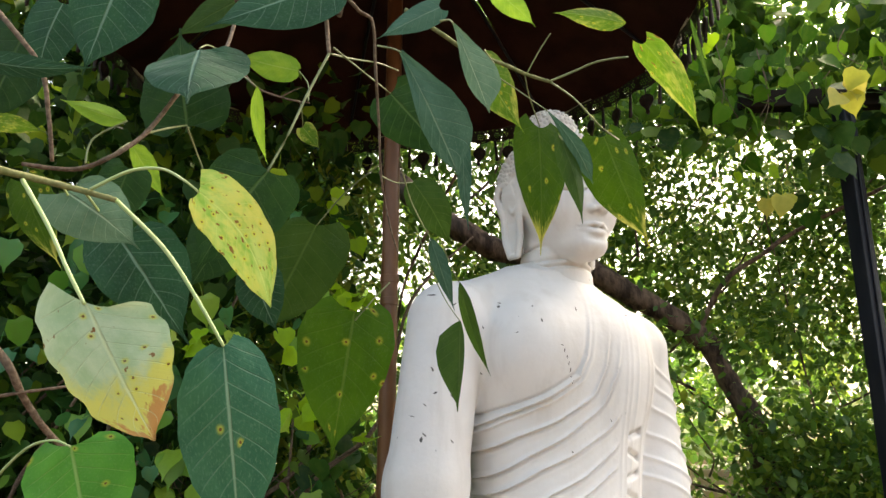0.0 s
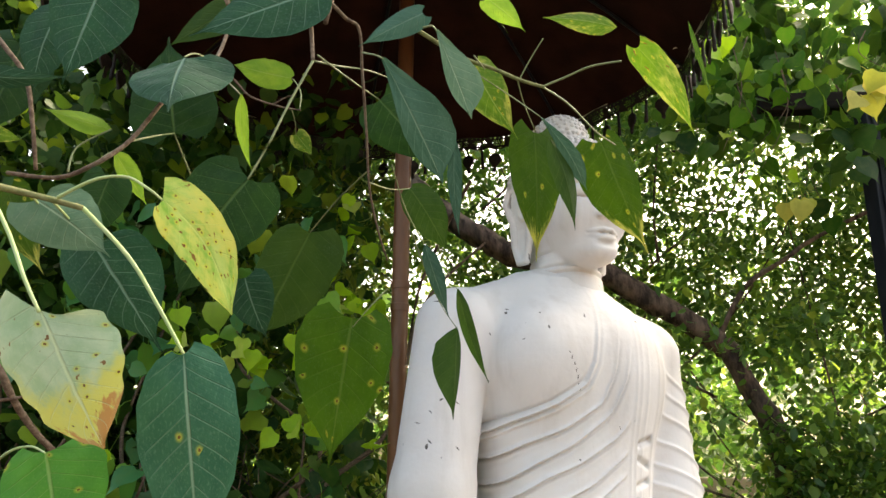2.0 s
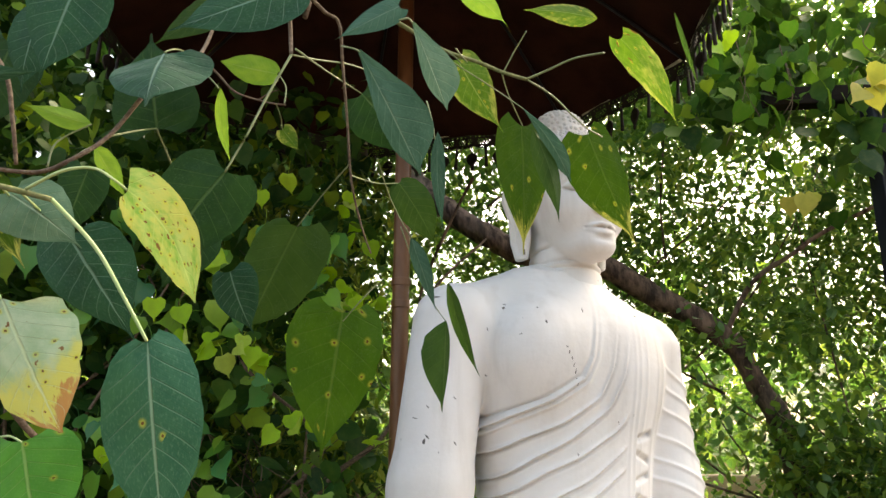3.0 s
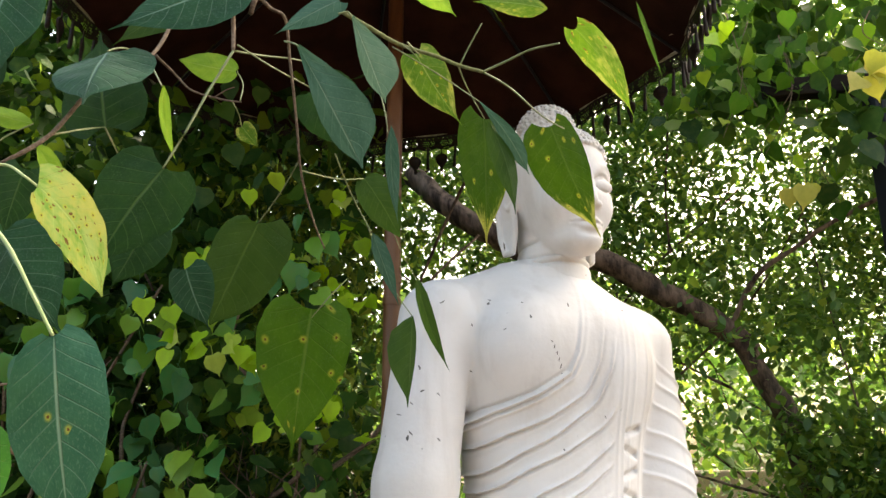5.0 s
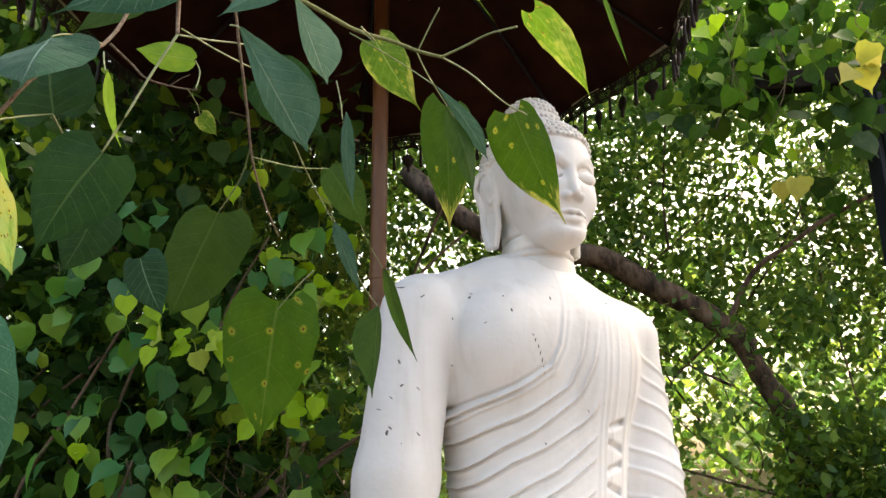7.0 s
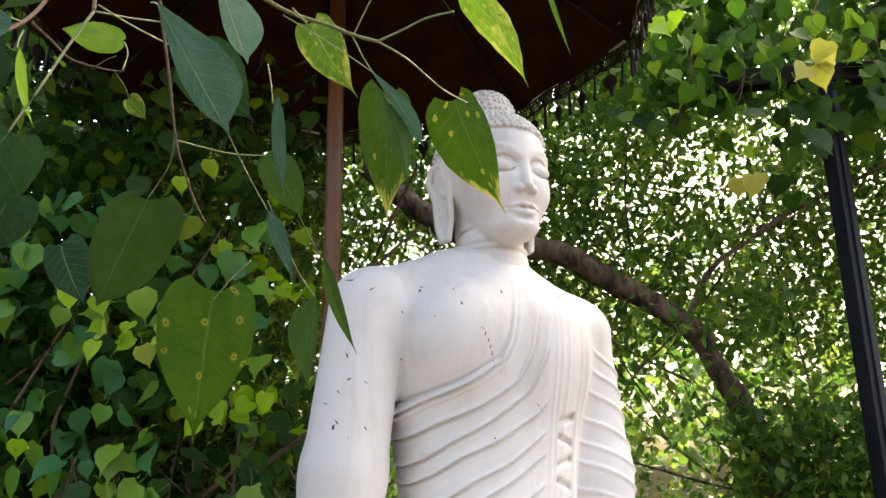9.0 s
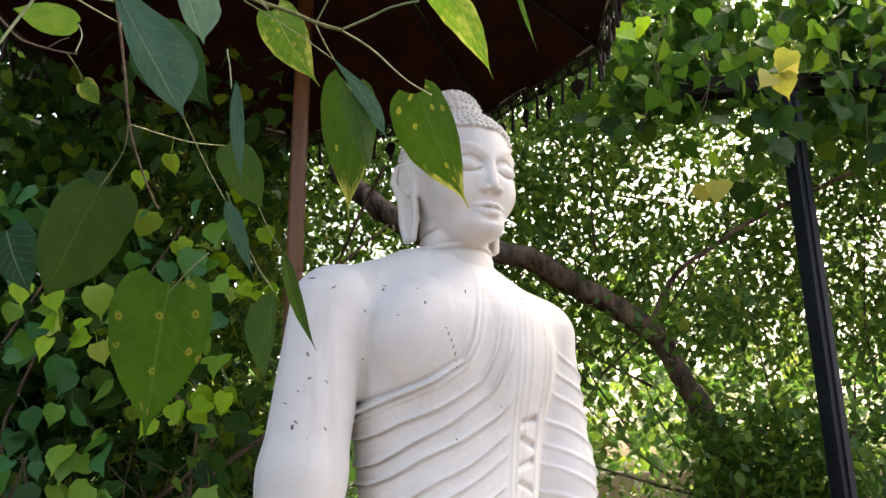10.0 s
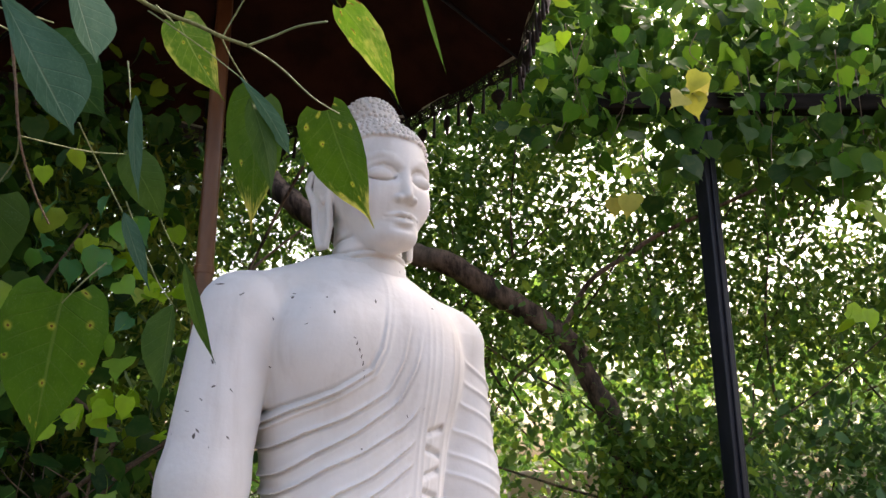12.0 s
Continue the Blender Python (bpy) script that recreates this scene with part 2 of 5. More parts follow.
# vine mass at the beam: deep shade put into its colours, darker than VINE
VINE_SHADED = foliage_material("vine_leaves_shaded", [(0.0, (0.02, 0.06, 0.010)), (0.5, (0.04, 0.11, 0.014)), (0.85, (0.08, 0.17, 0.018)), (1.0, (0.15, 0.25, 0.022))], 0.45, 0.55)
TREE = foliage_material("tree_leaves", [(0.0, (0.055, 0.14, 0.026)), (0.35, (0.09, 0.20, 0.032)), (0.65, (0.145, 0.27, 0.04)), (0.87, (0.22, 0.35, 0.045)), (1.0, (0.34, 0.43, 0.06))], 0.6, 0.36, False, 0.5)
BUSH = foliage_material("bush_leaves", [(0.0, (0.04, 0.11, 0.03)), (0.5, (0.075, 0.18, 0.045)), (0.85, (0.12, 0.24, 0.06)), (1.0, (0.20, 0.31, 0.08))], 0.4, 0.4, False, 0.5)
YELLOW_LEAF = foliage_material("yellow_leaf", [(0.0, (0.42, 0.44, 0.05)), (1.0, (0.50, 0.45, 0.10))], 0.45, 0.5, True)


# ---- tools ----
def mesh_from(name, verts, faces, smooth=True):
    me = bpy.data.meshes.new(name)
    me.from_pydata([tuple(v) for v in verts], [], [tuple(f) for f in faces])
    if smooth:
        me.shade_smooth()
    return me


def part(name, me, material, parent=None, label="", place=None):
    """Links a mesh as one object under a thing or a part."""
    if not me.materials:
        me.materials.append(material)
    ob = new(name, me)
    if place is not None:
        ob.matrix_world = place
    if parent:
        ob.parent = parent
    return tagged(ob, label) if label else ob


def thing(name, place, label, category, group="", kind=""):
    ob = new(name)
    ob.location = place
    ob.empty_display_size = 0.1
    return tagged(ob, label, category, group, kind)


def tube_data(points, radii, sides=8, samples=4, wobble=0.0, seed=0):
    """A tapered tube along a smooth line through the points: vertices and faces."""
    rnd = random.Random(seed)
    pts = [Vector(p) for p in points]
    line = []
    n = len(pts)
    for i in range(n - 1):
        a, b, c, d = pts[max(i - 1, 0)], pts[i], pts[i + 1], pts[min(i + 2, n - 1)]
        for k in range(samples):
            t = k / samples
            line.append(0.5 * (2 * b + (c - a) * t + (2 * a - 5 * b + 4 * c - d) * t * t + (3 * b - a - 3 * c + d) * t ** 3))
    line.append(pts[-1])
    m = len(line)
    verts, faces = [], []
    ref = Vector((0.31, 0.22, 0.92))
    for i, p in enumerate(line):
        axis = (line[min(i + 1, m - 1)] - line[max(i - 1, 0)]).normalized()
        x = axis.cross(ref)
        x = x.normalized() if x.length > 1e-4 else axis.orthogonal().normalized()
        y = axis.cross(x)
        s = i / (m - 1)
        r = radii[0] + (radii[1] - radii[0]) * s
        for k in range(sides):
            q = 2 * math.pi * k / sides
            rr = r * (1 + wobble * (rnd.random() - 0.5))
            verts.append(p + x * (math.cos(q) * rr) + y * (math.sin(q) * rr))
    for i in range(m - 1):
        for k in range(sides):
            a, b = i * sides + k, i * sides + (k + 1) % sides
            faces.append((a, b, b + sides, a + sides))
    faces.append(tuple(range(sides))[::-1])
    faces.append(tuple((m - 1) * sides + k for k in range(sides)))
    return verts, faces


def box_data(lo, hi):
    (a, b, c), (d, e, f) = lo, hi
    v = [(a, b, c), (d, b, c), (d, e, c), (a, e, c), (a, b, f), (d, b, f), (d, e, f), (a, e, f)]
    return v, [(3, 2, 1, 0), (4, 5, 6, 7), (0, 1, 5, 4), (1, 2, 6, 5), (2, 3, 7, 6), (3, 0, 4, 7)]


def bevelled_box(name, lo, hi, width, segments=2):
    v, f = box_data(lo, hi)
    bm = bmesh.new()
    vs = [bm.verts.new(p) for p in v]
    for q in f:
        bm.faces.new([vs[i] for i in q])
    bmesh.ops.bevel(bm, geom=list(bm.edges), offset=width, segments=segments, affect="EDGES", profile=0.6)
    me = bpy.data.meshes.new(name)
    bm.to_mesh(me)
    bm.free()
    return me


# ---- ground ----
gx = np.concatenate([np.linspace(-900, -14, 8), np.linspace(-12, 14, 53), np.linspace(16, 900, 8)])
gy = np.concatenate([np.linspace(-900, -10, 8), np.linspace(-8, 16, 49), np.linspace(20, 900, 8)])
gv = [(x, y, 0.05 * noise.noise((x * 0.6, y * 0.6, 0.0)) if abs(x) < 13 and -8 < y < 16 else 0.0) for x in gx for y in gy]
gf = [(i * len(gy) + j, (i + 1) * len(gy) + j, (i + 1) * len(gy) + j + 1, i * len(gy) + j + 1) for i in range(len(gx) - 1) for j in range(len(gy) - 1)]
tagged(part("ground", mesh_from("ground", gv, gf), SOIL), "bare dark earth under the trees", "ground", kind="structure")

# ---- the statue ----
STATUE_AT, STATUE_TURN, HEAD_TURN = (0.305, 2.225), 30.0, 0.0


def smooth_min(a, b, k):
    h = np.clip(0.5 + 0.5 * (b - a) / k, 0, 1)
    return b + (a - b) * h - k * h * (1 - h)


def smooth_max(a, b, k):
    return -smooth_min(-a, -b, k)


def ellipsoid(p, c, r):
    x, y, z = ((p[i] - c[i]) / r[i] for i in range(3))
    k = np.sqrt(x * x + y * y + z * z)
    return (k - 1) * min(r)


def capsule(p, a, b, ra, rb):
    a, b = np.array(a, dtype=float), np.array(b, dtype=float)
    d = b - a
    w = [p[i] - a[i] for i in range(3)]
    t = np.clip(sum(w[i] * d[i] for i in range(3)) / (d @ d), 0, 1)
    return np.sqrt(sum((w[i] - t * d[i]) ** 2 for i in range(3))) - (ra + (rb - ra) * t)


def chain(p, pts, r0, r1=None):
    r1 = r0 if r1 is None else r1
    n = len(pts) - 1
    out = None
    for i in range(n):
        c = capsule(p, pts[i], pts[i + 1], r0 + (r1 - r0) * i / n, r0 + (r1 - r0) * (i + 1) / n)
        out = c if out is None else np.minimum(out, c)
    return out


def net(f, lo, hi, h):
    """Vertices and quads of the surface where f is zero."""
    axes = [np.arange(lo[i], hi[i] + h, h, dtype=np.float32) for i in range(3)]
    grid = np.meshgrid(*axes, indexing="ij")
    val = f(grid)
    ins = val < 0
    core = [slice(None, -1), slice(1, None)]
    corners = [ins[core[a], core[b], core[c]] for a in (0, 1) for b in (0, 1) for c in (0, 1)]
    total = sum(c.astype(np.int8) for c in corners)
    mixed = (total > 0) & (total < 8)
    idx = np.argwhere(mixed)
    number = -np.ones(mixed.shape, dtype=np.int64)
    number[mixed] = np.arange(len(idx))
    acc, cnt = np.zeros((len(idx), 3)), np.zeros(len(idx))
    for ax in range(3):
        o1, o2 = [q for q in range(3) if q != ax]
        for a in (0, 1):
            for b in (0, 1):
                s = np.zeros(3, dtype=int)
                s[o1], s[o2] = a, b
                e = s.copy()
                e[ax] = 1
                i0, i1 = idx + s, idx + e
                v0, v1 = val[tuple(i0.T)], val[tuple(i1.T)]
                m = (v0 < 0) != (v1 < 0)
                t = np.where(m, v0 / np.where(m, v0 - v1, 1), 0)
                acc += np.where(m[:, None], i0 + t[:, None] * (e - s), 0)
                cnt += m
    verts = acc / cnt[:, None] * h + np.array(lo)
    quads = []
    for ax in range(3):
        o1, o2 = (ax + 1) % 3, (ax + 2) % 3
        sl0, sl1 = [slice(None)] * 3, [slice(None)] * 3
        sl0[ax], sl1[ax] = slice(None, -1), slice(1, None)
        cross = np.argwhere(ins[tuple(sl0)] != ins[tuple(sl1)])
        lim = np.array(mixed.shape)
        ok = (cross[:, o1] > 0) & (cross[:, o2] > 0) & (cross[:, o1] < lim[o1]) & (cross[:, o2] < lim[o2])
        cross = cross[ok]
        q = []
        for a, b in ((1, 1), (0, 1), (0, 0), (1, 0)):
            c = cross.copy()
            c[:, o1] -= a
            c[:, o2] -= b
            q.append(number[tuple(c.T)])
        q = np.stack(q, 1)
        flip = ~ins[tuple(cross.T)]
        q[flip] = q[flip][:, ::-1]
        quads.append(q[(q >= 0).all(1)])
    return verts, np.concatenate(quads)


def hairline(y):
    return 2.335 - 0.42 * np.clip(y + 0.12, 0, 0.13) - 1.5 * np.clip(y - 0.01, 0, 0.2)


def head_shape(p):
    x, y, z = p
    ax = np.abs(x)
    s = (ax, y, z)
    d = ellipsoid(p, (0, 0.01, 2.275), (0.136, 0.166, 0.150))
    d = smooth_min(d, ellipsoid(p, (0, -0.038, 2.190), (0.101, 0.124, 0.150)), 0.05)
    d = smooth_min(d, ellipsoid(p, (0, -0.110, 2.070), (0.053, 0.044, 0.034)), 0.045)
    d = smooth_min(d, ellipsoid(s, (0.057, -0.098, 2.166), (0.040, 0.042, 0.046)), 0.04)
    d = smooth_min(d, ellipsoid(p, (0, 0.025, 2.432), (0.070, 0.074, 0.074)), 0.006)
    # eyes: socket, ball, lids
    d = smooth_max(d, -ellipsoid(s, (0.054, -0.168, 2.228), (0.041, 0.027, 0.024)), 0.018)
    d = smooth_min(d, ellipsoid(s, (0.054, -0.125, 2.224), (0.036, 0.030, 0.022)), 0.003)
    d = smooth_min(d, chain(s, [(0.020, -0.143, 2.212), (0.038, -0.145, 2.201), (0.056, -0.142, 2.198), (0.076, -0.131, 2.201), (0.092, -0.115, 2.211)], 0.0034), 0.006)
    lid = chain(s, [(0.018, -0.146, 2.219), (0.038, -0.148, 2.2085), (0.056, -0.145, 2.2055), (0.076, -0.134, 2.2085), (0.095, -0.115, 2.219)], 0.0041)
    d = smooth_max(d, -lid, 0.002)
    crease = chain(s, [(0.020, -0.150, 2.235), (0.036, -0.150, 2.247), (0.056, -0.147, 2.250), (0.078, -0.134, 2.244), (0.096, -0.114, 2.228)], 0.0032)
    d = smooth_max(d, -crease, 0.005)
    d = smooth_min(d, chain(s, [(0.012, -0.158, 2.250), (0.034, -0.154, 2.272), (0.060, -0.146, 2.278), (0.088, -0.120, 2.268), (0.106, -0.090, 2.250)], 0.0055), 0.009)
    # nose
    d = smooth_min(d, capsule(p, (0, -0.150, 2.262), (0, -0.170, 2.170), 0.0072, 0.0138), 0.011)
    d = smooth_min(d, ellipsoid(s, (0.019, -0.160, 2.160), (0.013, 0.016, 0.011)), 0.006)
    d = smooth_max(d, -ellipsoid(s, (0.011, -0.172, 2.149), (0.006, 0.009, 0.006)), 0.003)
    # mouth
    d = smooth_min(d, chain(s, [(0, -0.161, 2.119), (0.012, -0.160, 2.121), (0.028, -0.152, 2.117), (0.046, -0.138, 2.111)], 0.0072, 0.0032), 0.007)
    d = smooth_min(d, chain(s, [(0, -0.155, 2.099), (0.018, -0.152, 2.101), (0.036, -0.141, 2.107)], 0.0092, 0.0040), 0.008)
    d = smooth_max(d, -chain(s, [(0, -0.175, 2.110), (0.014, -0.173, 2.1105), (0.032, -0.159, 2.109), (0.048, -0.141, 2.110)], 0.0044), 0.002)
    d = smooth_max(d, -ellipsoid(p, (0, -0.162, 2.082), (0.026, 0.010, 0.006)), 0.010)
    # hair cap
    hair = z - hairline(y)
    d = d - 0.007 * np.clip(hair / 0.006, 0, 1)
    # long ears with a slit lobe
    ring = [(0.140, 0.020, 2.270), (0.150, 0.048, 2.262), (0.152, 0.056, 2.225), (0.140, 0.046, 2.170), (0.134, 0.046, 2.100), (0.132, 0.034, 2.055), (0.132, 0.012, 2.055), (0.130, 0.004, 2.110), (0.134, 0.004, 2.165), (0.136, 0.000, 2.225), (0.138, 0.006, 2.258), (0.140, 0.020, 2.270)]
    ring = [(ex - 0.010 + 0.24 * max(ey - 0.004, 0.0), ey * 1.12, ez) for ex, ey, ez in ring]
    ear = chain(s, ring, 0.0088)
    ear = np.minimum(ear, ellipsoid(s, (0.120, 0.026, 2.215), (0.012, 0.030, 0.055)))
    sheet = np.abs(ax - 0.117 - 0.018 * np.clip((z - 2.15) / 0.08, 0, 1) - 0.24 * np.maximum(y - 0.004, 0)) - 0.005
    outline = (np.sqrt(((y - 0.026) / 0.027) ** 2 + ((z - 2.160) / 0.112) ** 2) - 1) * 0.027
    ear = np.minimum(ear, np.maximum(sheet, outline))
    ear = smooth_min(ear, chain(s, [(0.128, 0.004, 2.19), (0.133, 0.018, 2.178), (0.134, 0.03, 2.195), (0.134, 0.032, 2.232)], 0.006), 0.005)
    d = smooth_min(d, ear, 0.008)
    # neck with three creases
    neck = np.sqrt(x * x * 0.98 + (y - 0.022) ** 2) - (0.088 + 0.08 * np.clip(2.06 - z, 0, 0.2) - 0.03 * np.clip(z - 2.06, 0, 0.2))
    neck = np.maximum(neck, np.maximum(z - 2.2, 1.90 - z))
    for k, zc in enumerate((2.085, 2.020)):
        zz = z + 0.25 * (y + 0.05) * 0.6
        neck = neck + 0.009 * np.exp(-((zz - zc) / 0.0045) ** 2)
    rise = z + 0.15 * (y + 0.05) - 2.036
    neck = neck - 0.007 * np.clip(-rise / 0.004 + 0.5, 0, 1) + 0.007 * np.exp(-((rise - 0.006) / 0.005) ** 2)
    return smooth_min(d, neck, 0.008)


EDGE = [(0.030, 2.06), (0.010, 1.95), (-0.018, 1.85), (-0.040, 1.765), (-0.068, 1.712), (-0.150, 1.660), (-0.238, 1.619), (-0.300, 1.575), (-0.42, 1.50)]


def edge_distance(x, z):
    """Signed distance from the robe's hem in the front plane; above zero on the robe."""
    best = np.full(x.shape, 9.0, dtype=np.float32)
    sign = np.ones(x.shape, dtype=np.float32)
    for (ax, az), (bx, bz) in zip(EDGE, EDGE[1:]):
        dx, dz = bx - ax, bz - az
        t = np.clip(((x - ax) * dx + (z - az) * dz) / (dx * dx + dz * dz), 0, 1)
        d = np.hypot(x - ax - t * dx, z - az - t * dz)
        side = dx * (z - az) - dz * (x - ax)
        near = d < best
        best = np.where(near, d, best)
        sign = np.where(near, np.sign(side), sign)
    return best * sign


def ridge(v, at, width):
    return np.exp(-((v - at) / width) ** 2)


def body_shape(p):
    x, y, z = p
    ax = np.abs(x)
    s = (ax, y, z)
    zs = [1.0, 1.25, 1.40, 1.55, 1.70, 1.80, 1.88, 1.95, 2.02]
    soft = lambda ws: sum(np.interp(z + o, zs, ws) for o in (-0.05, -0.025, 0.0, 0.025, 0.05)) / 5
    a = soft([0.26, 0.225, 0.225, 0.245, 0.272, 0.282, 0.262, 0.185, 0.08]) - 0.03 * np.clip((z - 1.75) / 0.1, 0, 1) * np.clip(x / 0.05, 0, 1)
    b = soft([0.20, 0.170, 0.168, 0.172, 0.182, 0.184, 0.166, 0.118, 0.05])
    d = ((np.abs(x / a) ** 2.3 + np.abs((y - 0.01) / b) ** 2.3) ** (1 / 2.3) - 1) * np.minimum(a, b)
    d = np.maximum(d, z - 2.00)
    d = smooth_min(d, capsule(p, (0.0, 0.03, 1.985), (-0.29, 0.025, 1.868), 0.075, 0.085), 0.05)
    d = smooth_min(d, capsule(p, (0.04, 0.03, 1.975), (0.285, 0.025, 1.825), 0.076, 0.090), 0.05)
    d = smooth_min(d, ellipsoid(p, (-0.125, -0.110, 1.775), (0.130, 0.075, 0.115)), 0.05)
    d = smooth_min(d, ellipsoid(p, (0.10, -0.10, 1.775), (0.125, 0.066, 0.13)), 0.07)
    arm_r = smooth_min(capsule(p, (-0.328, 0.02, 1.852), (-0.392, 0.0, 1.45), 0.098, 0.099), capsule(p, (-0.392, 0.0, 1.45), (-0.438, -0.015, 1.12), 0.099, 0.102), 0.03)
    arm_l = smooth_min(capsule(p, (0.298, 0.02, 1.805), (0.330, 0.0, 1.45), 0.098, 0.096), capsule(p, (0.330, 0.0, 1.45), (0.346, -0.015, 1.12), 0.096, 0.098), 0.03)
    # the robe lies on the torso below its hem, and wraps the left arm
    front = np.clip((0.10 - y) / 0.06, 0, 1)
    e = edge_distance(x, z)
    on = np.clip(e / 0.006 + 0.5, 0, 1)
    lift = 0.007 * on
    firm = np.interp(z, (1.66, 1.78, 1.88), (1.0, 0.28, 0.05))
    lift = lift * firm + firm * (0.0075 * ridge(e, 0.004, 0.004) + 0.005 * ridge(e, 0.020, 0.004) - 0.004 * ridge(e, 0.012, 0.003) - 0.006 * ridge(e, -0.006, 0.004))
    left_of_strip = np.clip((0.095 - 0.07 * (1.85 - z) - x) / 0.02, 0, 1)
    for k in range(1, 8):
        wav = 0.006 * np.sin(9.0 * x + 2.1 * k)
        lift = lift + left_of_strip * np.interp(z, (1.66, 1.76, 1.84), (1.0, 0.35, 0.04)) * (0.0075 * ridge(e, 0.012 + 0.050 * k + wav, 0.0036) - 0.0080 * ridge(e, 0.0195 + 0.050 * k + wav, 0.0034) - 0.002 * ridge(e, 0.037 + 0.050 * k + wav, 0.012))
    sx = x + 0.07 * (1.85 - z)
    for k, at_x in enumerate((0.108, 0.126, 0.150, 0.200, 0.226)):
        lift = lift + 0.0024 * ridge(sx, at_x, 0.0040) * np.interp(z, (1.70, 1.80, 1.92), (1.0, 0.5, 0.15))
    # pleats folded in zigzag on the strip
    for k in range(5):
        zc = 1.575 - 0.052 * k
        lift = lift - 0.013 * np.clip(1 - np.abs(z - zc + (1 if k % 2 else -1) * 0.28 * (sx - 0.160)) / 0.013, 0, 1) * np.clip((0.032 - np.abs(sx - 0.160)) / 0.006, 0, 1)
    d = d - lift * front
    fold = np.zeros_like(x)
    q = z + 0.42 * (x - 0.30) + 0.20 * y
    for k in range(9):
        at_z = 1.735 - 0.062 * k
        fold = fold + 0.0055 * ridge(q, at_z + 0.007 * np.sin(14 * y + k * 1.7), 0.006)
    arm_l = arm_l - 0.005 - fold
    d = smooth_min(d, arm_r, np.interp(z, (1.62, 1.74, 1.84), (0.014, 0.024, 0.040)))
    d = smooth_min(d, arm_l, np.interp(z, (1.62, 1.74, 1.84), (0.024, 0.036, 0.07)))
    return d


def lap_shape(p):
    x, y, z = p
    s = (np.abs(x), y, z)
    d = capsule(s, (0.14, 0.02, 1.06), (0.52, -0.30, 1.0), 0.17, 0.125)
    d = smooth_min(d, capsule(s, (0.52, -0.30, 1.0), (0.10, -0.42, 0.99), 0.115, 0.09), 0.05)
    d = smooth_min(d, capsule(s, (0.42, -0.04, 1.2), (0.06, -0.32, 1.13), 0.085, 0.055), 0.04)
    d = smooth_min(d, ellipsoid(p, (0, 0.03, 1.08), (0.27, 0.22, 0.22)), 0.05)
    return np.maximum(d, 0.9 - z)


# where the paint has come off: across and up on the front of the body
CHIPS = [
    (-0.116, 1.783), (-0.11, 1.77), (-0.102, 1.755), (-0.096, 1.739), (-0.09, 1.723), (-0.084, 1.708), (-0.089, 1.692),
    (-0.227, 1.895), (-0.233, 1.884), (-0.043, 1.884), (-0.395, 1.907), (-0.433, 1.633), (-0.455, 1.607), (-0.377, 1.55),
    (-0.444, 1.552), (-0.438, 1.564), (-0.272, 1.716), (-0.28, 1.827), (-0.227, 1.81), (-0.322, 1.967), (-0.413, 1.717),
    (-0.41, 1.661), (0.043, 1.605), (-0.077, 1.527), (-0.374, 1.654), (-0.356, 1.88), (0.13, 1.884),
]


def front_of_body(x, z):
    """The nearest depth at which the body's front stands at that place."""
    y = np.linspace(-0.32, 0.1, 800)
    d = body_shape([np.full(800, x), y, np.full(800, z)])
    return float(y[int(np.argmax(d < 0))])


def flakes():
    """Small uneven scabs of bare dark plaster."""
    rnd = random.Random(9)
    out = []
    for i, (cx, cz) in enumerate(CHIPS):
        small = i < 7
        r = rnd.uniform(0.0018, 0.0030) if small else rnd.uniform(0.0016, 0.0036)
        y0 = front_of_body(cx, cz)
        sx = (front_of_body(cx + 0.006, cz) - front_of_body(cx - 0.006, cz)) / 0.012
        sz = (front_of_body(cx, cz + 0.006) - front_of_body(cx, cz - 0.006)) / 0.012
        lean = rnd.uniform(0, 3.1)
        ring = []
        for k in range(8):
            q = 2 * math.pi * k / 8
            a, b = 0.8 * r * rnd.uniform(0.5, 1.35) * math.cos(q), 2.5 * r * rnd.uniform(0.5, 1.3) * math.sin(q)
            dx, dz = a * math.cos(lean) - b * math.sin(lean), a * math.sin(lean) + b * math.cos(lean)
            ring.append((cx + dx, y0 + sx * dx + sz * dz - 0.0008, cz + dz))
        out.append(np.array(ring + [(cx, y0 - 0.0016, cz)]))
    return out


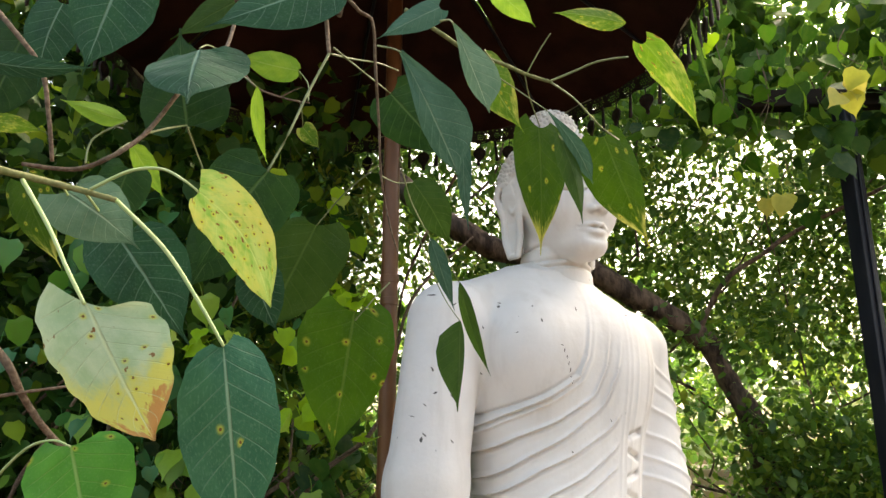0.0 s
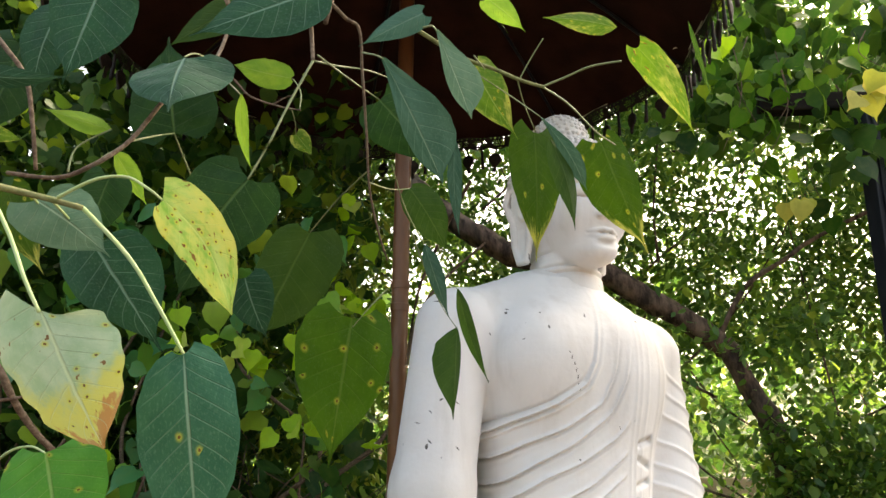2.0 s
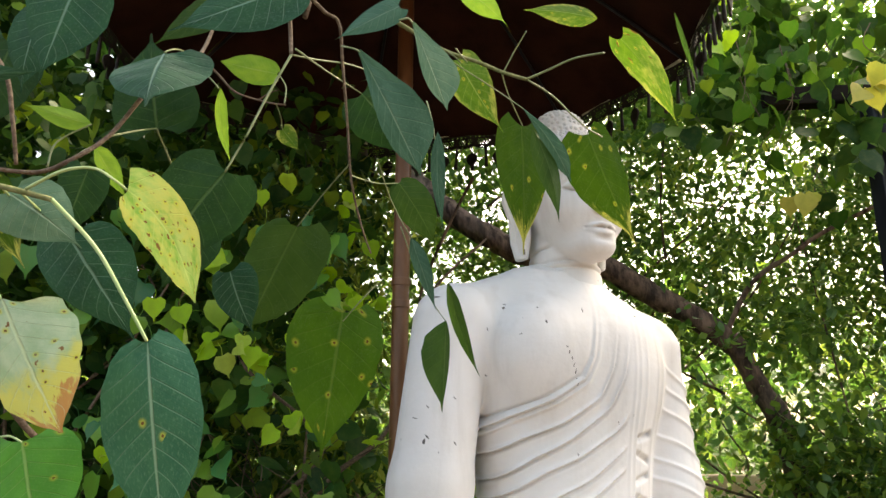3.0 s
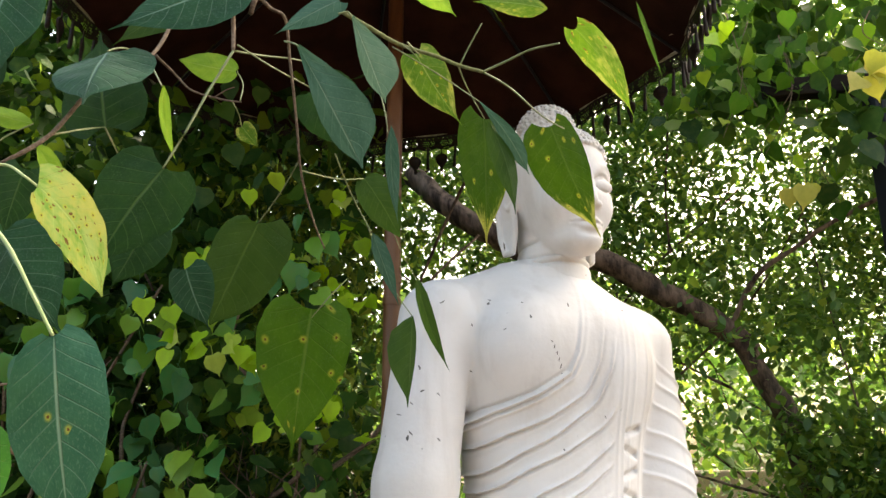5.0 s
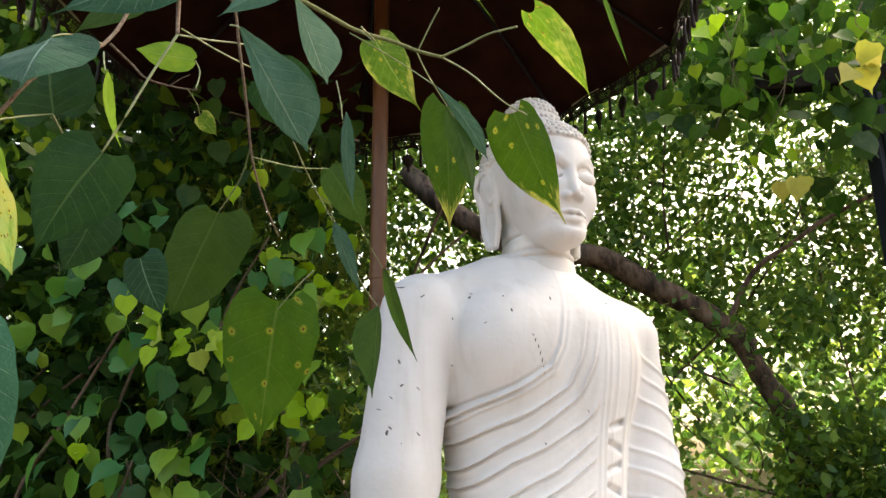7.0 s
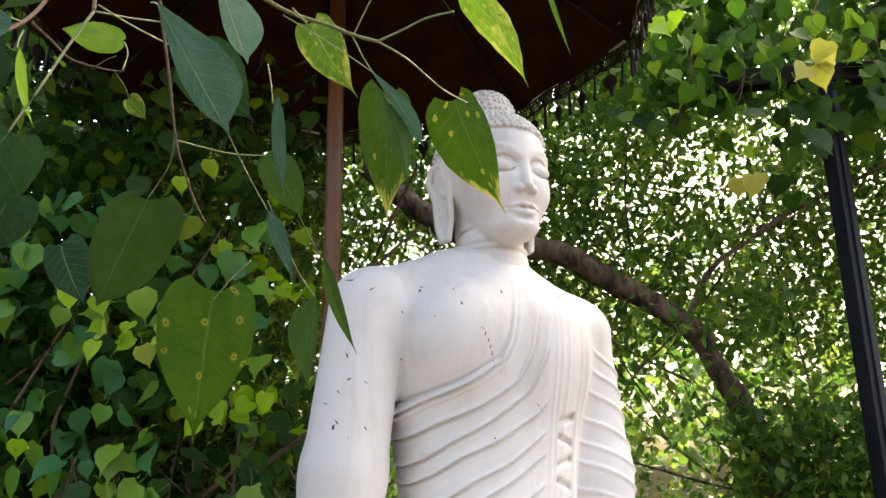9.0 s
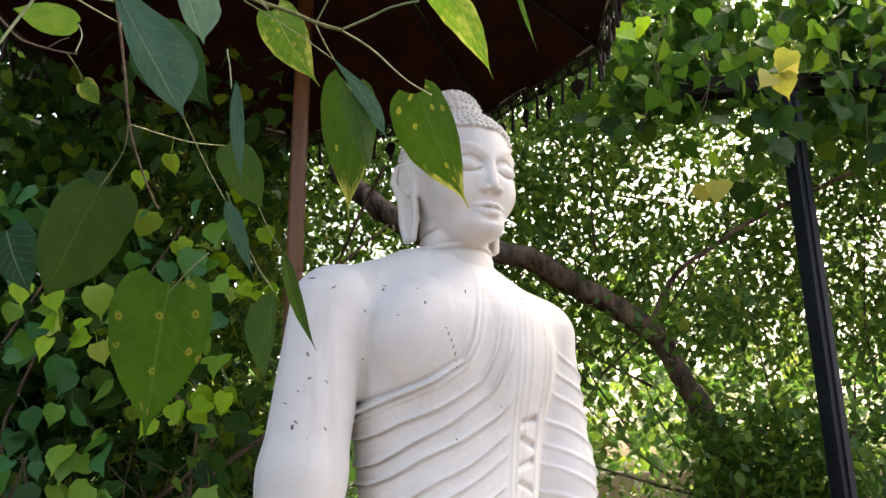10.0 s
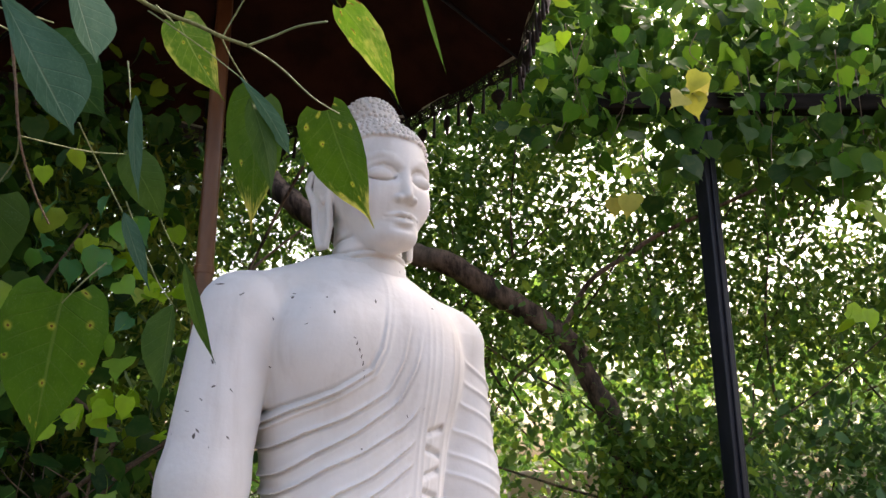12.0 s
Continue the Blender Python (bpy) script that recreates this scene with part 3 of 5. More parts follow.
def build_statue():
    pieces = []
    hv, hq = net(head_shape, (-0.20, -0.21, 1.93), (0.20, 0.20, 2.55), 0.0032)
    # curls of the hair, one small dome beside the other
    rnd = np.random.RandomState(4)
    top = hv[(hv[:, 2] > hairline(hv[:, 1]) + 0.006) & (np.abs(hv[:, 0]) < 0.146)]
    top = top[rnd.permutation(len(top))]
    cells, chosen = {}, []
    for v in top:
        key = tuple((v / 0.0125).astype(int))
        near = [c for a in (-1, 0, 1) for b in (-1, 0, 1) for c2 in (-1, 0, 1) for c in cells.get((key[0] + a, key[1] + b, key[2] + c2), ())]
        if all(((v - c) ** 2).sum() > 0.0125 ** 2 for c in near):
            cells.setdefault(key, []).append(v)
            chosen.append(v)
    bm = bmesh.new()
    bmesh.ops.create_icosphere(bm, subdivisions=2, radius=0.0066)
    dome = np.array([v.co[:] for v in bm.verts])
    dome_f = np.array([[v.index for v in f.verts] for f in bm.faces])
    bm.free()
    turn = np.array(Matrix.Rotation(radians(HEAD_TURN), 3, "Z"))
    grow = np.array((1.07, 1.07, 1.0))
    pieces.append(((hv * grow + (0.032, 0, 0)) @ turn.T, hq))
    for c in chosen:
        pieces.append(((dome + c * grow + (0.032, 0, 0)) @ turn.T, dome_f))
    pieces.append(net(body_shape, (-0.56, -0.30, 1.18), (0.56, 0.27, 2.06), 0.0034))
    pieces.append(net(lap_shape, (-0.72, -0.58, 0.88), (0.72, 0.36, 1.36), 0.016))
    verts, faces, base = [], [], 0
    for v, f in pieces:
        verts.append(v)
        faces.extend((f + base).tolist())
        base += len(v)
    first = len(faces)
    for v in flakes():
        verts.append(v)
        faces.extend([(base + (k + 1) % 8, base + k, base + 8) for k in range(8)])
        base += 9
    me = mesh_from("statue", np.concatenate(verts), faces)
    me.materials.append(PLASTER)
    me.materials.append(plain_material("bare_plaster", (0.09, 0.08, 0.07), (0.17, 0.15, 0.13), 200.0, 0.9))
    for f in me.polygons[first:]:
        f.material_index = 1
    ob = new("seated_statue", me)
    ob.matrix_world = pose(STATUE_AT[0], STATUE_AT[1], 0, 0, 0, STATUE_TURN)
    return tagged(ob, "chipped white plaster statue seated in a draped robe", "statue")


build_statue()
plinth = thing("plinth", (STATUE_AT[0], STATUE_AT[1], 0), "plain grey stone plinth under the white statue", "plinth")
for lo, hi in (((-0.85, -0.70, 0.0), (0.85, 0.50, 0.14)), ((-0.76, -0.62, 0.14), (0.76, 0.42, 0.76)), ((-0.82, -0.67, 0.76), (0.82, 0.47, 0.905))):
    s = part("slab", bevelled_box("slab", lo, hi, 0.015), STONE, plinth)
plinth.rotation_euler.z = radians(STATUE_TURN)

# ---- the parasol over the statue ----
POLE = Vector((-0.16, 2.477, 0.0))
RIM_Z, TOP_Z = 2.975, 3.44
parasol = thing("parasol", POLE, "large maroon cloth parasol with black lace edge on brown pole", "parasol")
v, f = tube_data([(0, 0, 0.0), (0, 0, 1.2), (0, 0, 2.1), (0, 0, TOP_Z + 0.05)], (0.028, 0.0255), 20, 6)
part("pole", mesh_from("pole", v, f), COPPER, parasol, "glossy brown painted metal pole")
for z in (1.98, 2.05, 1.42):
    v, f = tube_data([(0, 0, z - 0.012), (0, 0, z - 0.006), (0, 0, z + 0.006), (0, 0, z + 0.012)], (0.0295, 0.0295), 20, 2)
    part("collar", mesh_from("collar", v, f), COPPER, parasol)
v, f = tube_data([(0, 0, TOP_Z - 0.16), (0, 0, TOP_Z - 0.05)], (0.05, 0.06), 16, 2)
part("hub", mesh_from("hub", v, f), STEEL, parasol)
CORNERS = [(104, 1.16), (56, 1.13), (22, 1.12), (-22, 1.08), (-67, 1.14), (-112, 1.15), (-157, 1.15), (152, 1.17)]
rim = [Vector((r * math.cos(radians(a)), r * math.sin(radians(a)), RIM_Z + dz)) for (a, r), dz in zip(CORNERS, (0.0, 0.01, 0.05, 0.02, 0.0, 0.0, 0.0, 0.0))]


def panel_mesh(a, b):
    """One cloth panel, sagging a little between two ribs, with thickness."""
    apex, n, vs, fs = Vector((0, 0, TOP_Z)), 10, [], []
    for side in (0, 0.004):
        for i in range(n + 1):
            t = i / n
            for j in range(n + 1):
                s = j / n
                base = a.lerp(b, s)
                p = apex.lerp(base, t)
                p.z += 0.07 * math.sin(math.pi * t) - 0.05 * math.sin(math.pi * s) * t * (1 - 0.8 * t) + side + 0.006 * math.sin(9 * s + 5 * t)
                vs.append(p)
    m = (n + 1) ** 2
    for i in range(n):
        for j in range(n):
            q = i * (n + 1) + j
            fs.append((q, q + 1, q + n + 2, q + n + 1))
            fs.append((m + q + n + 1, m + q + n + 2, m + q + 1, m + q))
    return mesh_from("panel", vs, fs)


def lace_mesh(a, b, height=0.075):
    """A hanging lace band: fine grid with small holes in clusters and a scalloped lower edge."""
    length = (b - a).length
    nx, nz = int(length / 0.0048), 15
    out = Vector((a + b).xy.to_3d()).normalized()
    vs, fs = [], []
    for i in range(nx + 1):
        s = i / nx
        scallop = 0.010 * abs(math.sin(math.pi * s * length / 0.085))
        for j in range(nz + 1):
            p = a.lerp(b, s)
            p = p + out * 0.006 * math.sin(s * length * 22)
            p.z -= (height - 0.010 + scallop) * j / nz
            vs.append(p)
    for i in range(nx):
        cell = (i * 0.0048) % 0.085 / 0.085
        for j in range(nz):
            row = j / nz
            k = int(cell * 17)
            hole = (j in (6, 10) and k in (4, 6, 8, 11, 13)) or (j == 8 and k in (3, 5, 7, 9, 12, 14)) or (j == 3 and k % 4 == 1) or (j == 13 and k in (6, 8, 10))
            if not hole:
                q = i * (nz + 1) + j
                fs.append((q, q + 1, q + nz + 2, q + nz + 1))
    return mesh_from("lace_band", vs, fs)


def pendant_mesh():
    """A flat leaf-shaped pendant on a short cord, 7 mm thick."""
    outline = [(0.0, -0.030), (0.016, -0.034), (0.027, -0.046), (0.029, -0.060), (0.022, -0.076), (0.010, -0.090), (0.0045, -0.104), (0.008, -0.112), (0.0, -0.120)]
    ring = outline + [(-x, z) for x, z in outline[-2:0:-1]]
    n = len(ring)
    vs = [(x, -0.0035, z) for x, z in ring] + [(x, 0.0035, z) for x, z in ring] + [(0, -0.008, -0.062), (0, 0.008, -0.062)]
    fs = [(i, (i + 1) % n, n + (i + 1) % n, n + i) for i in range(n)]
    fs += [((i + 1) % n, i, 2 * n) for i in range(n)] + [(n + i, n + (i + 1) % n, 2 * n + 1) for i in range(n)]
    v2, f2 = tube_data([(0, 0, 0.004), (0, 0, -0.032)], (0.003, 0.003), 6, 1)
    k = len(vs)
    return mesh_from("pendant", vs + [tuple(q) for q in v2], fs + [tuple(i + k for i in q) for q in f2], False)


def tassel_mesh():
    v, f = tube_data([(0, 0, 0.004), (0, 0, -0.02), (0, 0, -0.035), (0, 0, -0.07), (0, 0, -0.10)], (0.005, 0.0075), 8, 2, 0.3, 3)
    return mesh_from("tassel", v, f)


pend, tass = pendant_mesh(), tassel_mesh()
hang = random.Random(8)
for a, b in zip(rim, rim[1:] + rim[:1]):
    part("panel", panel_mesh(a, b), CLOTH, parasol)
    band = part("lace_band", lace_mesh(a, b), LACE, parasol, "black lace band with small holes")
    v, f = tube_data([a + Vector((0, 0, 0.004)), a.lerp(b, 0.5) + Vector((0, 0, 0.002)), b + Vector((0, 0, 0.004))], (0.007, 0.007), 6, 5, 0.4, 2)
    part("piping", mesh_from("piping", v, f), PIPING, parasol, "pale frayed piping")
    v, f = tube_data([a + Vector((0, 0, -0.006)), a.lerp(Vector((0, 0, TOP_Z)), 0.5) + Vector((0, 0, 0.05)), Vector((0, 0, TOP_Z - 0.02))], (0.006, 0.008), 8, 5)
    part("rib", mesh_from("rib", v, f), STEEL, parasol)
    along = (b - a).normalized()
    ang = math.atan2(along.y, along.x)
    count = int((b - a).length / 0.066)
    for i in range(count):
        p = a.lerp(b, (i + 0.5) / count)
        p.z -= 0.066
        m = Matrix.Translation(p) @ Matrix.Rotation(ang + hang.uniform(-0.5, 0.5), 4, "Z") @ Matrix.Rotation(hang.uniform(-0.12, 0.12), 4, "Y")
        part("pendant" if i % 2 else "tassel", pend if i % 2 else tass, LACE, band, "", m)

# ---- the dark post and its beam ----
post = thing("post", (1.80, 3.40, 0), "black painted square steel post under overhanging vine leaves", "post")
part("shaft", bevelled_box("shaft", (-0.035, -0.035, 0), (0.035, 0.035, 3.05), 0.006), STEEL, post)
part("edge_strip", bevelled_box("edge_strip", (-0.010, -0.045, 0), (0.010, -0.0355, 3.0), 0.004), STEEL, post)
post.rotation_euler = (0, radians(-0.9), radians(24))
post.location.x += 0.045
beam = part("beam", bevelled_box("beam", (-0.45, -0.04, 3.055), (2.6, 0.04, 3.14), 0.012), WOOD)
beam.matrix_world = pose(1.80, 3.40, 0, 0, 0, -4)
tagged(beam, "dark weathered timber beam overgrown with vines", "beam")


# ---- foliage ----
def leaf_template(kind):
    """Midrib and rims of a small leaf of length one that hangs along -z; vertices and faces."""
    if kind == "heart":
        rows = [(0.0, 0.0), (-0.06, 0.24), (0.16, 0.44), (0.42, 0.40), (0.66, 0.20), (0.80, 0.05), (1.0, 0.0)]
        fold = 0.16
    elif kind == "lance":
        rows = [(0.0, 0.0), (0.42, 0.20), (1.0, 0.0)]
        fold = 0.3
    else:
        rows = [(0.0, 0.0), (0.3, 0.27), (0.65, 0.22), (1.0, 0.0)]
        fold = 0.15
    vs, fs, last = [(0.0, 0.0, 0.0)], [], None
    for s, w in rows[1:-1]:
        bend = 0.22 * s * s
        k = len(vs)
        vs += [(-w, bend - fold * w, -s), (0.0, bend, -max(s, 0.04)), (w, bend - fold * w, -s)]
        if last is None:
            fs += [(0, k, k + 1), (0, k + 1, k + 2)]
        else:
            fs += [(last, k, k + 1, last + 1), (last + 1, k + 1, k + 2, last + 2)]
        last = k
    vs.append((0.0, 0.22, -1.0))
    k = len(vs) - 1
    fs += [(last, k, last + 1), (last + 1, k, last + 2)]
    return np.array(vs), fs


def rotations(rnd, n, droop, spread):
    """n random turns: about z anywhere, tipped out by droop with some spread."""
    a = rnd.uniform(0, 2 * math.pi, n)
    b = rnd.normal(droop, spread, n)
    c = rnd.normal(0, 0.35, n)
    out = np.zeros((n, 3, 3))
    ca, sa, cb, sb, cc, sc = np.cos(a), np.sin(a), np.cos(b), np.sin(b), np.cos(c), np.sin(c)
    rz = np.zeros((n, 3, 3))
    rz[:, 0, 0], rz[:, 0, 1], rz[:, 1, 0], rz[:, 1, 1], rz[:, 2, 2] = ca, -sa, sa, ca, 1
    rx = np.zeros((n, 3, 3))
    rx[:, 0, 0], rx[:, 1, 1], rx[:, 1, 2], rx[:, 2, 1], rx[:, 2, 2] = 1, cb, -sb, sb, cb
    ry = np.zeros((n, 3, 3))
    ry[:, 1, 1], ry[:, 0, 0], ry[:, 0, 2], ry[:, 2, 0], ry[:, 2, 2] = 1, cc, sc, -sc, cc
    return rz @ rx @ ry


def leaf_cloud(name, kind, places, size, seed, droop=0.45, spread=0.45):
    """Many small leaves at the given places, in one mesh."""
    rnd = np.random.RandomState(seed)
    tv, tf = leaf_template(kind)
    n = len(places)
    rot = rotations(rnd, n, droop, spread)
    sc = size * rnd.uniform(0.6, 1.25, n)
    verts = np.einsum("nij,kj->nki", rot, tv) * sc[:, None, None] + places[:, None, :]
    tri = np.array([(q[0], q[i], q[i + 1]) for q in tf for i in range(1, len(q) - 1)])
    faces = (tri[None] + (np.arange(n) * len(tv))[:, None, None]).reshape(-1, 3)
    me = bpy.data.meshes.new(name)
    me.vertices.add(n * len(tv))
    me.vertices.foreach_set("co", verts.reshape(-1).astype(np.float32))
    me.loops.add(faces.size)
    me.loops.foreach_set("vertex_index", faces.reshape(-1).astype(np.int32))
    me.polygons.add(len(faces))
    me.polygons.foreach_set("loop_start", np.arange(0, faces.size, 3, dtype=np.int32))
    me.update(calc_edges=True)
    me.validate()
    me.shade_smooth()
    return me


def clumps(rnd, lo, hi, count, per, radius, keep=None):
    """Places in clumps inside a box; keep(x, y, z) thins them."""
    c = rnd.uniform(lo, hi, (count, 3))
    if keep is not None:
        c = c[keep(c[:, 0], c[:, 1], c[:, 2])]
    p = c[:, None, :] + rnd.normal(0, 1, (len(c), per, 3)) * np.array(radius)
    return p.reshape(-1, 3)


def branch_mesh(points, r0, r1, seed=0, sides=10):
    v, f = tube_data(points, (r0, r1), sides, 6, 0.25, seed)
    return mesh_from("limb", v, f)


# the hedge of hanging fig shoots beside the statue
rs = np.random.RandomState(11)
hedge = thing("hedge", (-1.3, 2.8, 0), "dense hedge of heart-shaped leaves with yellow young shoots", "hedge")
front_y = lambda x: 2.42 + 0.10 * np.sin(2.3 * x) + 0.18 * (x + 0.9)
p = clumps(rs, (-3.6, 2.5, 0.0), (-0.30, 4.4, 4.5), 3300, 10, (0.10, 0.10, 0.13), lambda x, y, z: y > front_y(x) + 0.1)
q = clumps(rs, (-3.4, 2.45, 0.0), (-0.34, 2.9, 4.2), 700, 9, (0.08, 0.06, 0.12), lambda x, y, z: (y > front_y(x)) & (rs.uniform(0, 1, len(x)) < 0.8))
q2 = clumps(rs, (-4.2, 3.5, 1.2), (-0.95, 4.6, 4.6), 1300, 11, (0.12, 0.12, 0.13))
p = np.concatenate([p, q, q2])
under = (np.hypot(p[:, 0] - POLE.x, p[:, 1] - POLE.y) > 1.32) | (p[:, 2] < 2.80)
hollow = (p[:, 0] > -0.80) & (p[:, 0] < -0.40) & (p[:, 2] > 1.20) & (p[:, 2] < 1.66) & (p[:, 1] < 2.85)
p = p[under & ~(hollow & (rs.uniform(0, 1, len(p)) < 0.55))]
p = p[((p[:, 0] - 0.3) / (p[:, 1] - 0.07) < -0.19) | (p[:, 2] < 1.6)]
gap = (p[:, 0] > -0.34 * p[:, 1] + 0.25) & (p[:, 2] > 1.75) & (p[:, 2] < 2.7) & (rs.uniform(0, 1, len(p)) < 0.6)
p = p[~gap]
tagged(part("leaves", leaf_cloud("leaves", "heart", p - np.array((-1.3, 2.8, 0)), 0.078, 12), HEDGE_SHADED, hedge), kind="stuff")
for i in range(26):
    x0 = rs.uniform(-2.6, -0.35)
    y0 = float(front_y(x0)) + rs.uniform(0.05, 0.5)
    z0 = rs.uniform(0.1, 1.2)
    pts = [(x0 + 1.3, y0 - 2.8, z0)]
    for k in range(4):
        x0, y0, z0 = x0 + rs.normal(0, 0.12), y0 + rs.normal(0, 0.05), z0 + rs.uniform(0.15, 0.4)
        pts.append((x0 + 1.3, y0 - 2.8, z0))
    part("stem", branch_mesh(pts, 0.010, 0.004, i, 6), TWIG["bark"], hedge)

# fine yellow-green growth further back
rf = np.random.RandomState(13)
p = clumps(rf, (-1.15, 3.0, 1.35), (-0.25, 3.5, 2.75), 420, 9, (0.06, 0.06, 0.07))
p = p[(p[:, 0] - 0.3) / (p[:, 1] - 0.07) < -0.18]
tagged(part("leaves", leaf_cloud("leaves", "lance", p - np.array((-1.3, 2.8, 0)), 0.062, 14, 0.7, 0.6), FINE, hedge, "small narrow yellow-green leaves"), kind="stuff")
for i in range(16):
    x0, y0, z0 = rs.uniform(-0.85, -0.38), rs.uniform(2.48, 2.75), rs.uniform(1.15, 1.35)
    pts = [(x0 + 1.3, y0 - 2.8, z0)]
    dx = rs.normal(0, 0.11)
    for k in range(3):
        x0, y0, z0 = x0 + dx + rs.normal(0, 0.03), y0 + rs.normal(0, 0.02), z0 + rs.uniform(0.06, 0.16)
        pts.append((x0 + 1.3, y0 - 2.8, z0))
    part("stem", branch_mesh(pts, 0.0030, 0.0010, i, 5), BARK, hedge)


def small_leaf_mesh(kind, size, seed):
    rnd = random.Random(seed)
    tv, tf = leaf_template(kind)
    vs = [(x * size * rnd.uniform(0.95, 1.05), y * size + rnd.uniform(-0.003, 0.003), z * size) for x, y, z in tv]
    k = len(vs)
    v2, f2 = tube_data([(0, 0, 0.0), (0.004, 0.006, size * 0.3), (0.0, 0.02, size * 0.55)], (0.0011, 0.0009), 5, 2)
    return mesh_from("leaf", vs + [tuple(c) for c in v2], tf + [tuple(i + k for i in c) for c in f2])


HEART = [small_leaf_mesh("heart", s, i) for i, s in enumerate((0.056, 0.070, 0.086, 0.105))]
for me in HEART:
    me.materials.append(HEDGE_LEAF)


def leaf_variants(material):
    out = []
    for me in HEART:
        c = me.copy()
        c.materials.clear()
        c.materials.append(material)
        out.append(c)
    return out


LIME_HEART, VINE_HEART, YELLOW_HEART = (leaf_variants(m) for m in (LIME_LEAF, VINE, YELLOW_LEAF))


def hang_leaf(parent, meshes, rnd, at_place, droop=0.25, facing=None):
    yaw = rnd.uniform(-70, 70) if facing is None else facing + rnd.uniform(-25, 25)
    m = Matrix.Translation(at_place) @ Euler((radians(rnd.gauss(-8, 30) - 10), radians(rnd.gauss(0, 30)), radians(yaw))).to_matrix().to_4x4()
    ob = part("leaf", meshes[rnd.randrange(len(meshes))], None, None)
    ob.parent = parent
    ob.matrix_basis = Matrix.Translation(-parent.location) @ m
    return ob


rl = random.Random(21)
for i in range(340):
    x = rl.uniform(-1.75, -0.36)
    y = float(front_y(x)) + rl.uniform(-0.03, 0.14)
    z = 1.0 + 1.3 * rl.random() ** 1.45
    if not (-0.80 < x < -0.42 and 1.2 < z < 1.66) or rl.random() < 0.5:
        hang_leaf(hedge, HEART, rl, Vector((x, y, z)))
# young yellow-green shoots
SHOOTS = [
    (-0.80, 2.16, 1.93, 2),
    (-0.68, 2.17, 2.07, 3),
    (-0.74, 2.23, 1.82, 3),
    (-0.66, 2.24, 1.81, 4),
    (-0.59, 2.23, 1.85, 3),
    (-0.54, 2.28, 1.75, 2),
    (-0.37, 2.35, 1.63, 3),
    (-0.43, 2.34, 1.63, 3),
    (-0.34, 2.34, 1.66, 2),
    (-0.51, 2.20, 2.25, 2),
    (-0.23, 2.41, 1.56, 2),
    (-0.87, 2.21, 1.54, 2),
    (-0.51, 2.34, 1.56, 1),
    (-0.23, 2.45, 1.99, 4),
    (-0.33, 2.45, 2.34, 3),
    (-0.32, 2.51, 2.02, 4),
    (-0.45, 2.53, 2.14, 3),
    (-0.46, 2.30, 1.83, 2),
    (-0.44, 2.50, 2.13, 4),
    (-0.30, 2.54, 2.20, 4),
]
for cx, cy, cz, n in SHOOTS:
    for k in range(n):
        hang_leaf(hedge, LIME_HEART[:2], rl, Vector((cx + rl.gauss(0, 0.035), cy + rl.gauss(0, 0.02), cz + rl.gauss(0, 0.03))), facing=0)

# the tree behind, with one heavy limb
tree = thing("tree", (1.9, 4.6, 0), "leafy tree with heavy dark limb and small drooping green leaves", "tree")
TB = Vector((1.9, 4.6, 0))
part("trunk", branch_mesh([Vector(c) - TB for c in ((1.95, 4.75, -0.1), (1.85, 4.5, 0.6), (1.70, 4.25, 1.2), (1.53, 4.08, 1.70), (1.44, 4.05, 1.86), (1.33, 4.05, 2.08))], 0.085, 0.042, 3, 14), BARK, tree)
part("limb", branch_mesh([Vector(c) - TB for c in ((1.38, 4.05, 2.02), (1.30, 4.05, 2.11), (1.13, 4.05, 2.23), (0.94, 4.05, 2.34), (0.735, 4.05, 2.47), (0.55, 4.05, 2.52), (0.42, 4.05, 2.54), (0.27, 4.05, 2.565), (0.13, 4.05, 2.645), (-0.08, 4.1, 2.80), (-0.3, 4.25, 3.05))], 0.056, 0.058, 5, 16), BARK, tree)
part("limb", branch_mesh([Vector(c) - TB for c in ((1.28, 4.03, 2.12), (1.42, 4.0, 2.38), (1.62, 3.97, 2.52), (1.83, 4.03, 2.66), (2.40, 4.16, 2.95), (3.1, 4.4, 3.3))], 0.014, 0.009, 6, 8), BARK, tree)
rt = np.random.RandomState(31)
part("twig", branch_mesh([Vector(c) - TB for c in ((0.06, 3.10, 2.62), (-0.02, 3.13, 2.47), (-0.10, 3.17, 2.30), (-0.15, 3.19, 2.17), (-0.2, 3.3, 1.9))], 0.007, 0.005, 77, 6), BARK, tree)
for i in range(80):
    x0, y0, z0 = rt.uniform(-0.6, 4.5), rt.uniform(4.2, 6.0), rt.uniform(0.9, 3.6)
    dx, dz = rt.normal(0, 0.35), rt.uniform(0.05, 0.45)
    pts = [Vector((x0 + dx * k + rt.normal(0, 0.04), y0 + rt.normal(0, 0.05), z0 + dz * k + 0.05 * k * k)) - TB for k in range(4)]
    part("twig", branch_mesh(pts, 0.009, 0.003, i, 5), BARK, tree)
# openings through the crown on bearings from the camera, widening towards the back: across, up, size
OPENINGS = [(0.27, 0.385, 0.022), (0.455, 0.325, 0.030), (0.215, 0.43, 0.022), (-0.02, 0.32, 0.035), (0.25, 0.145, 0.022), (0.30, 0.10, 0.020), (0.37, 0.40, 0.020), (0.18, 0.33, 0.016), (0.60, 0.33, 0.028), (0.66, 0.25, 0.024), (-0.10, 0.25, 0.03)]


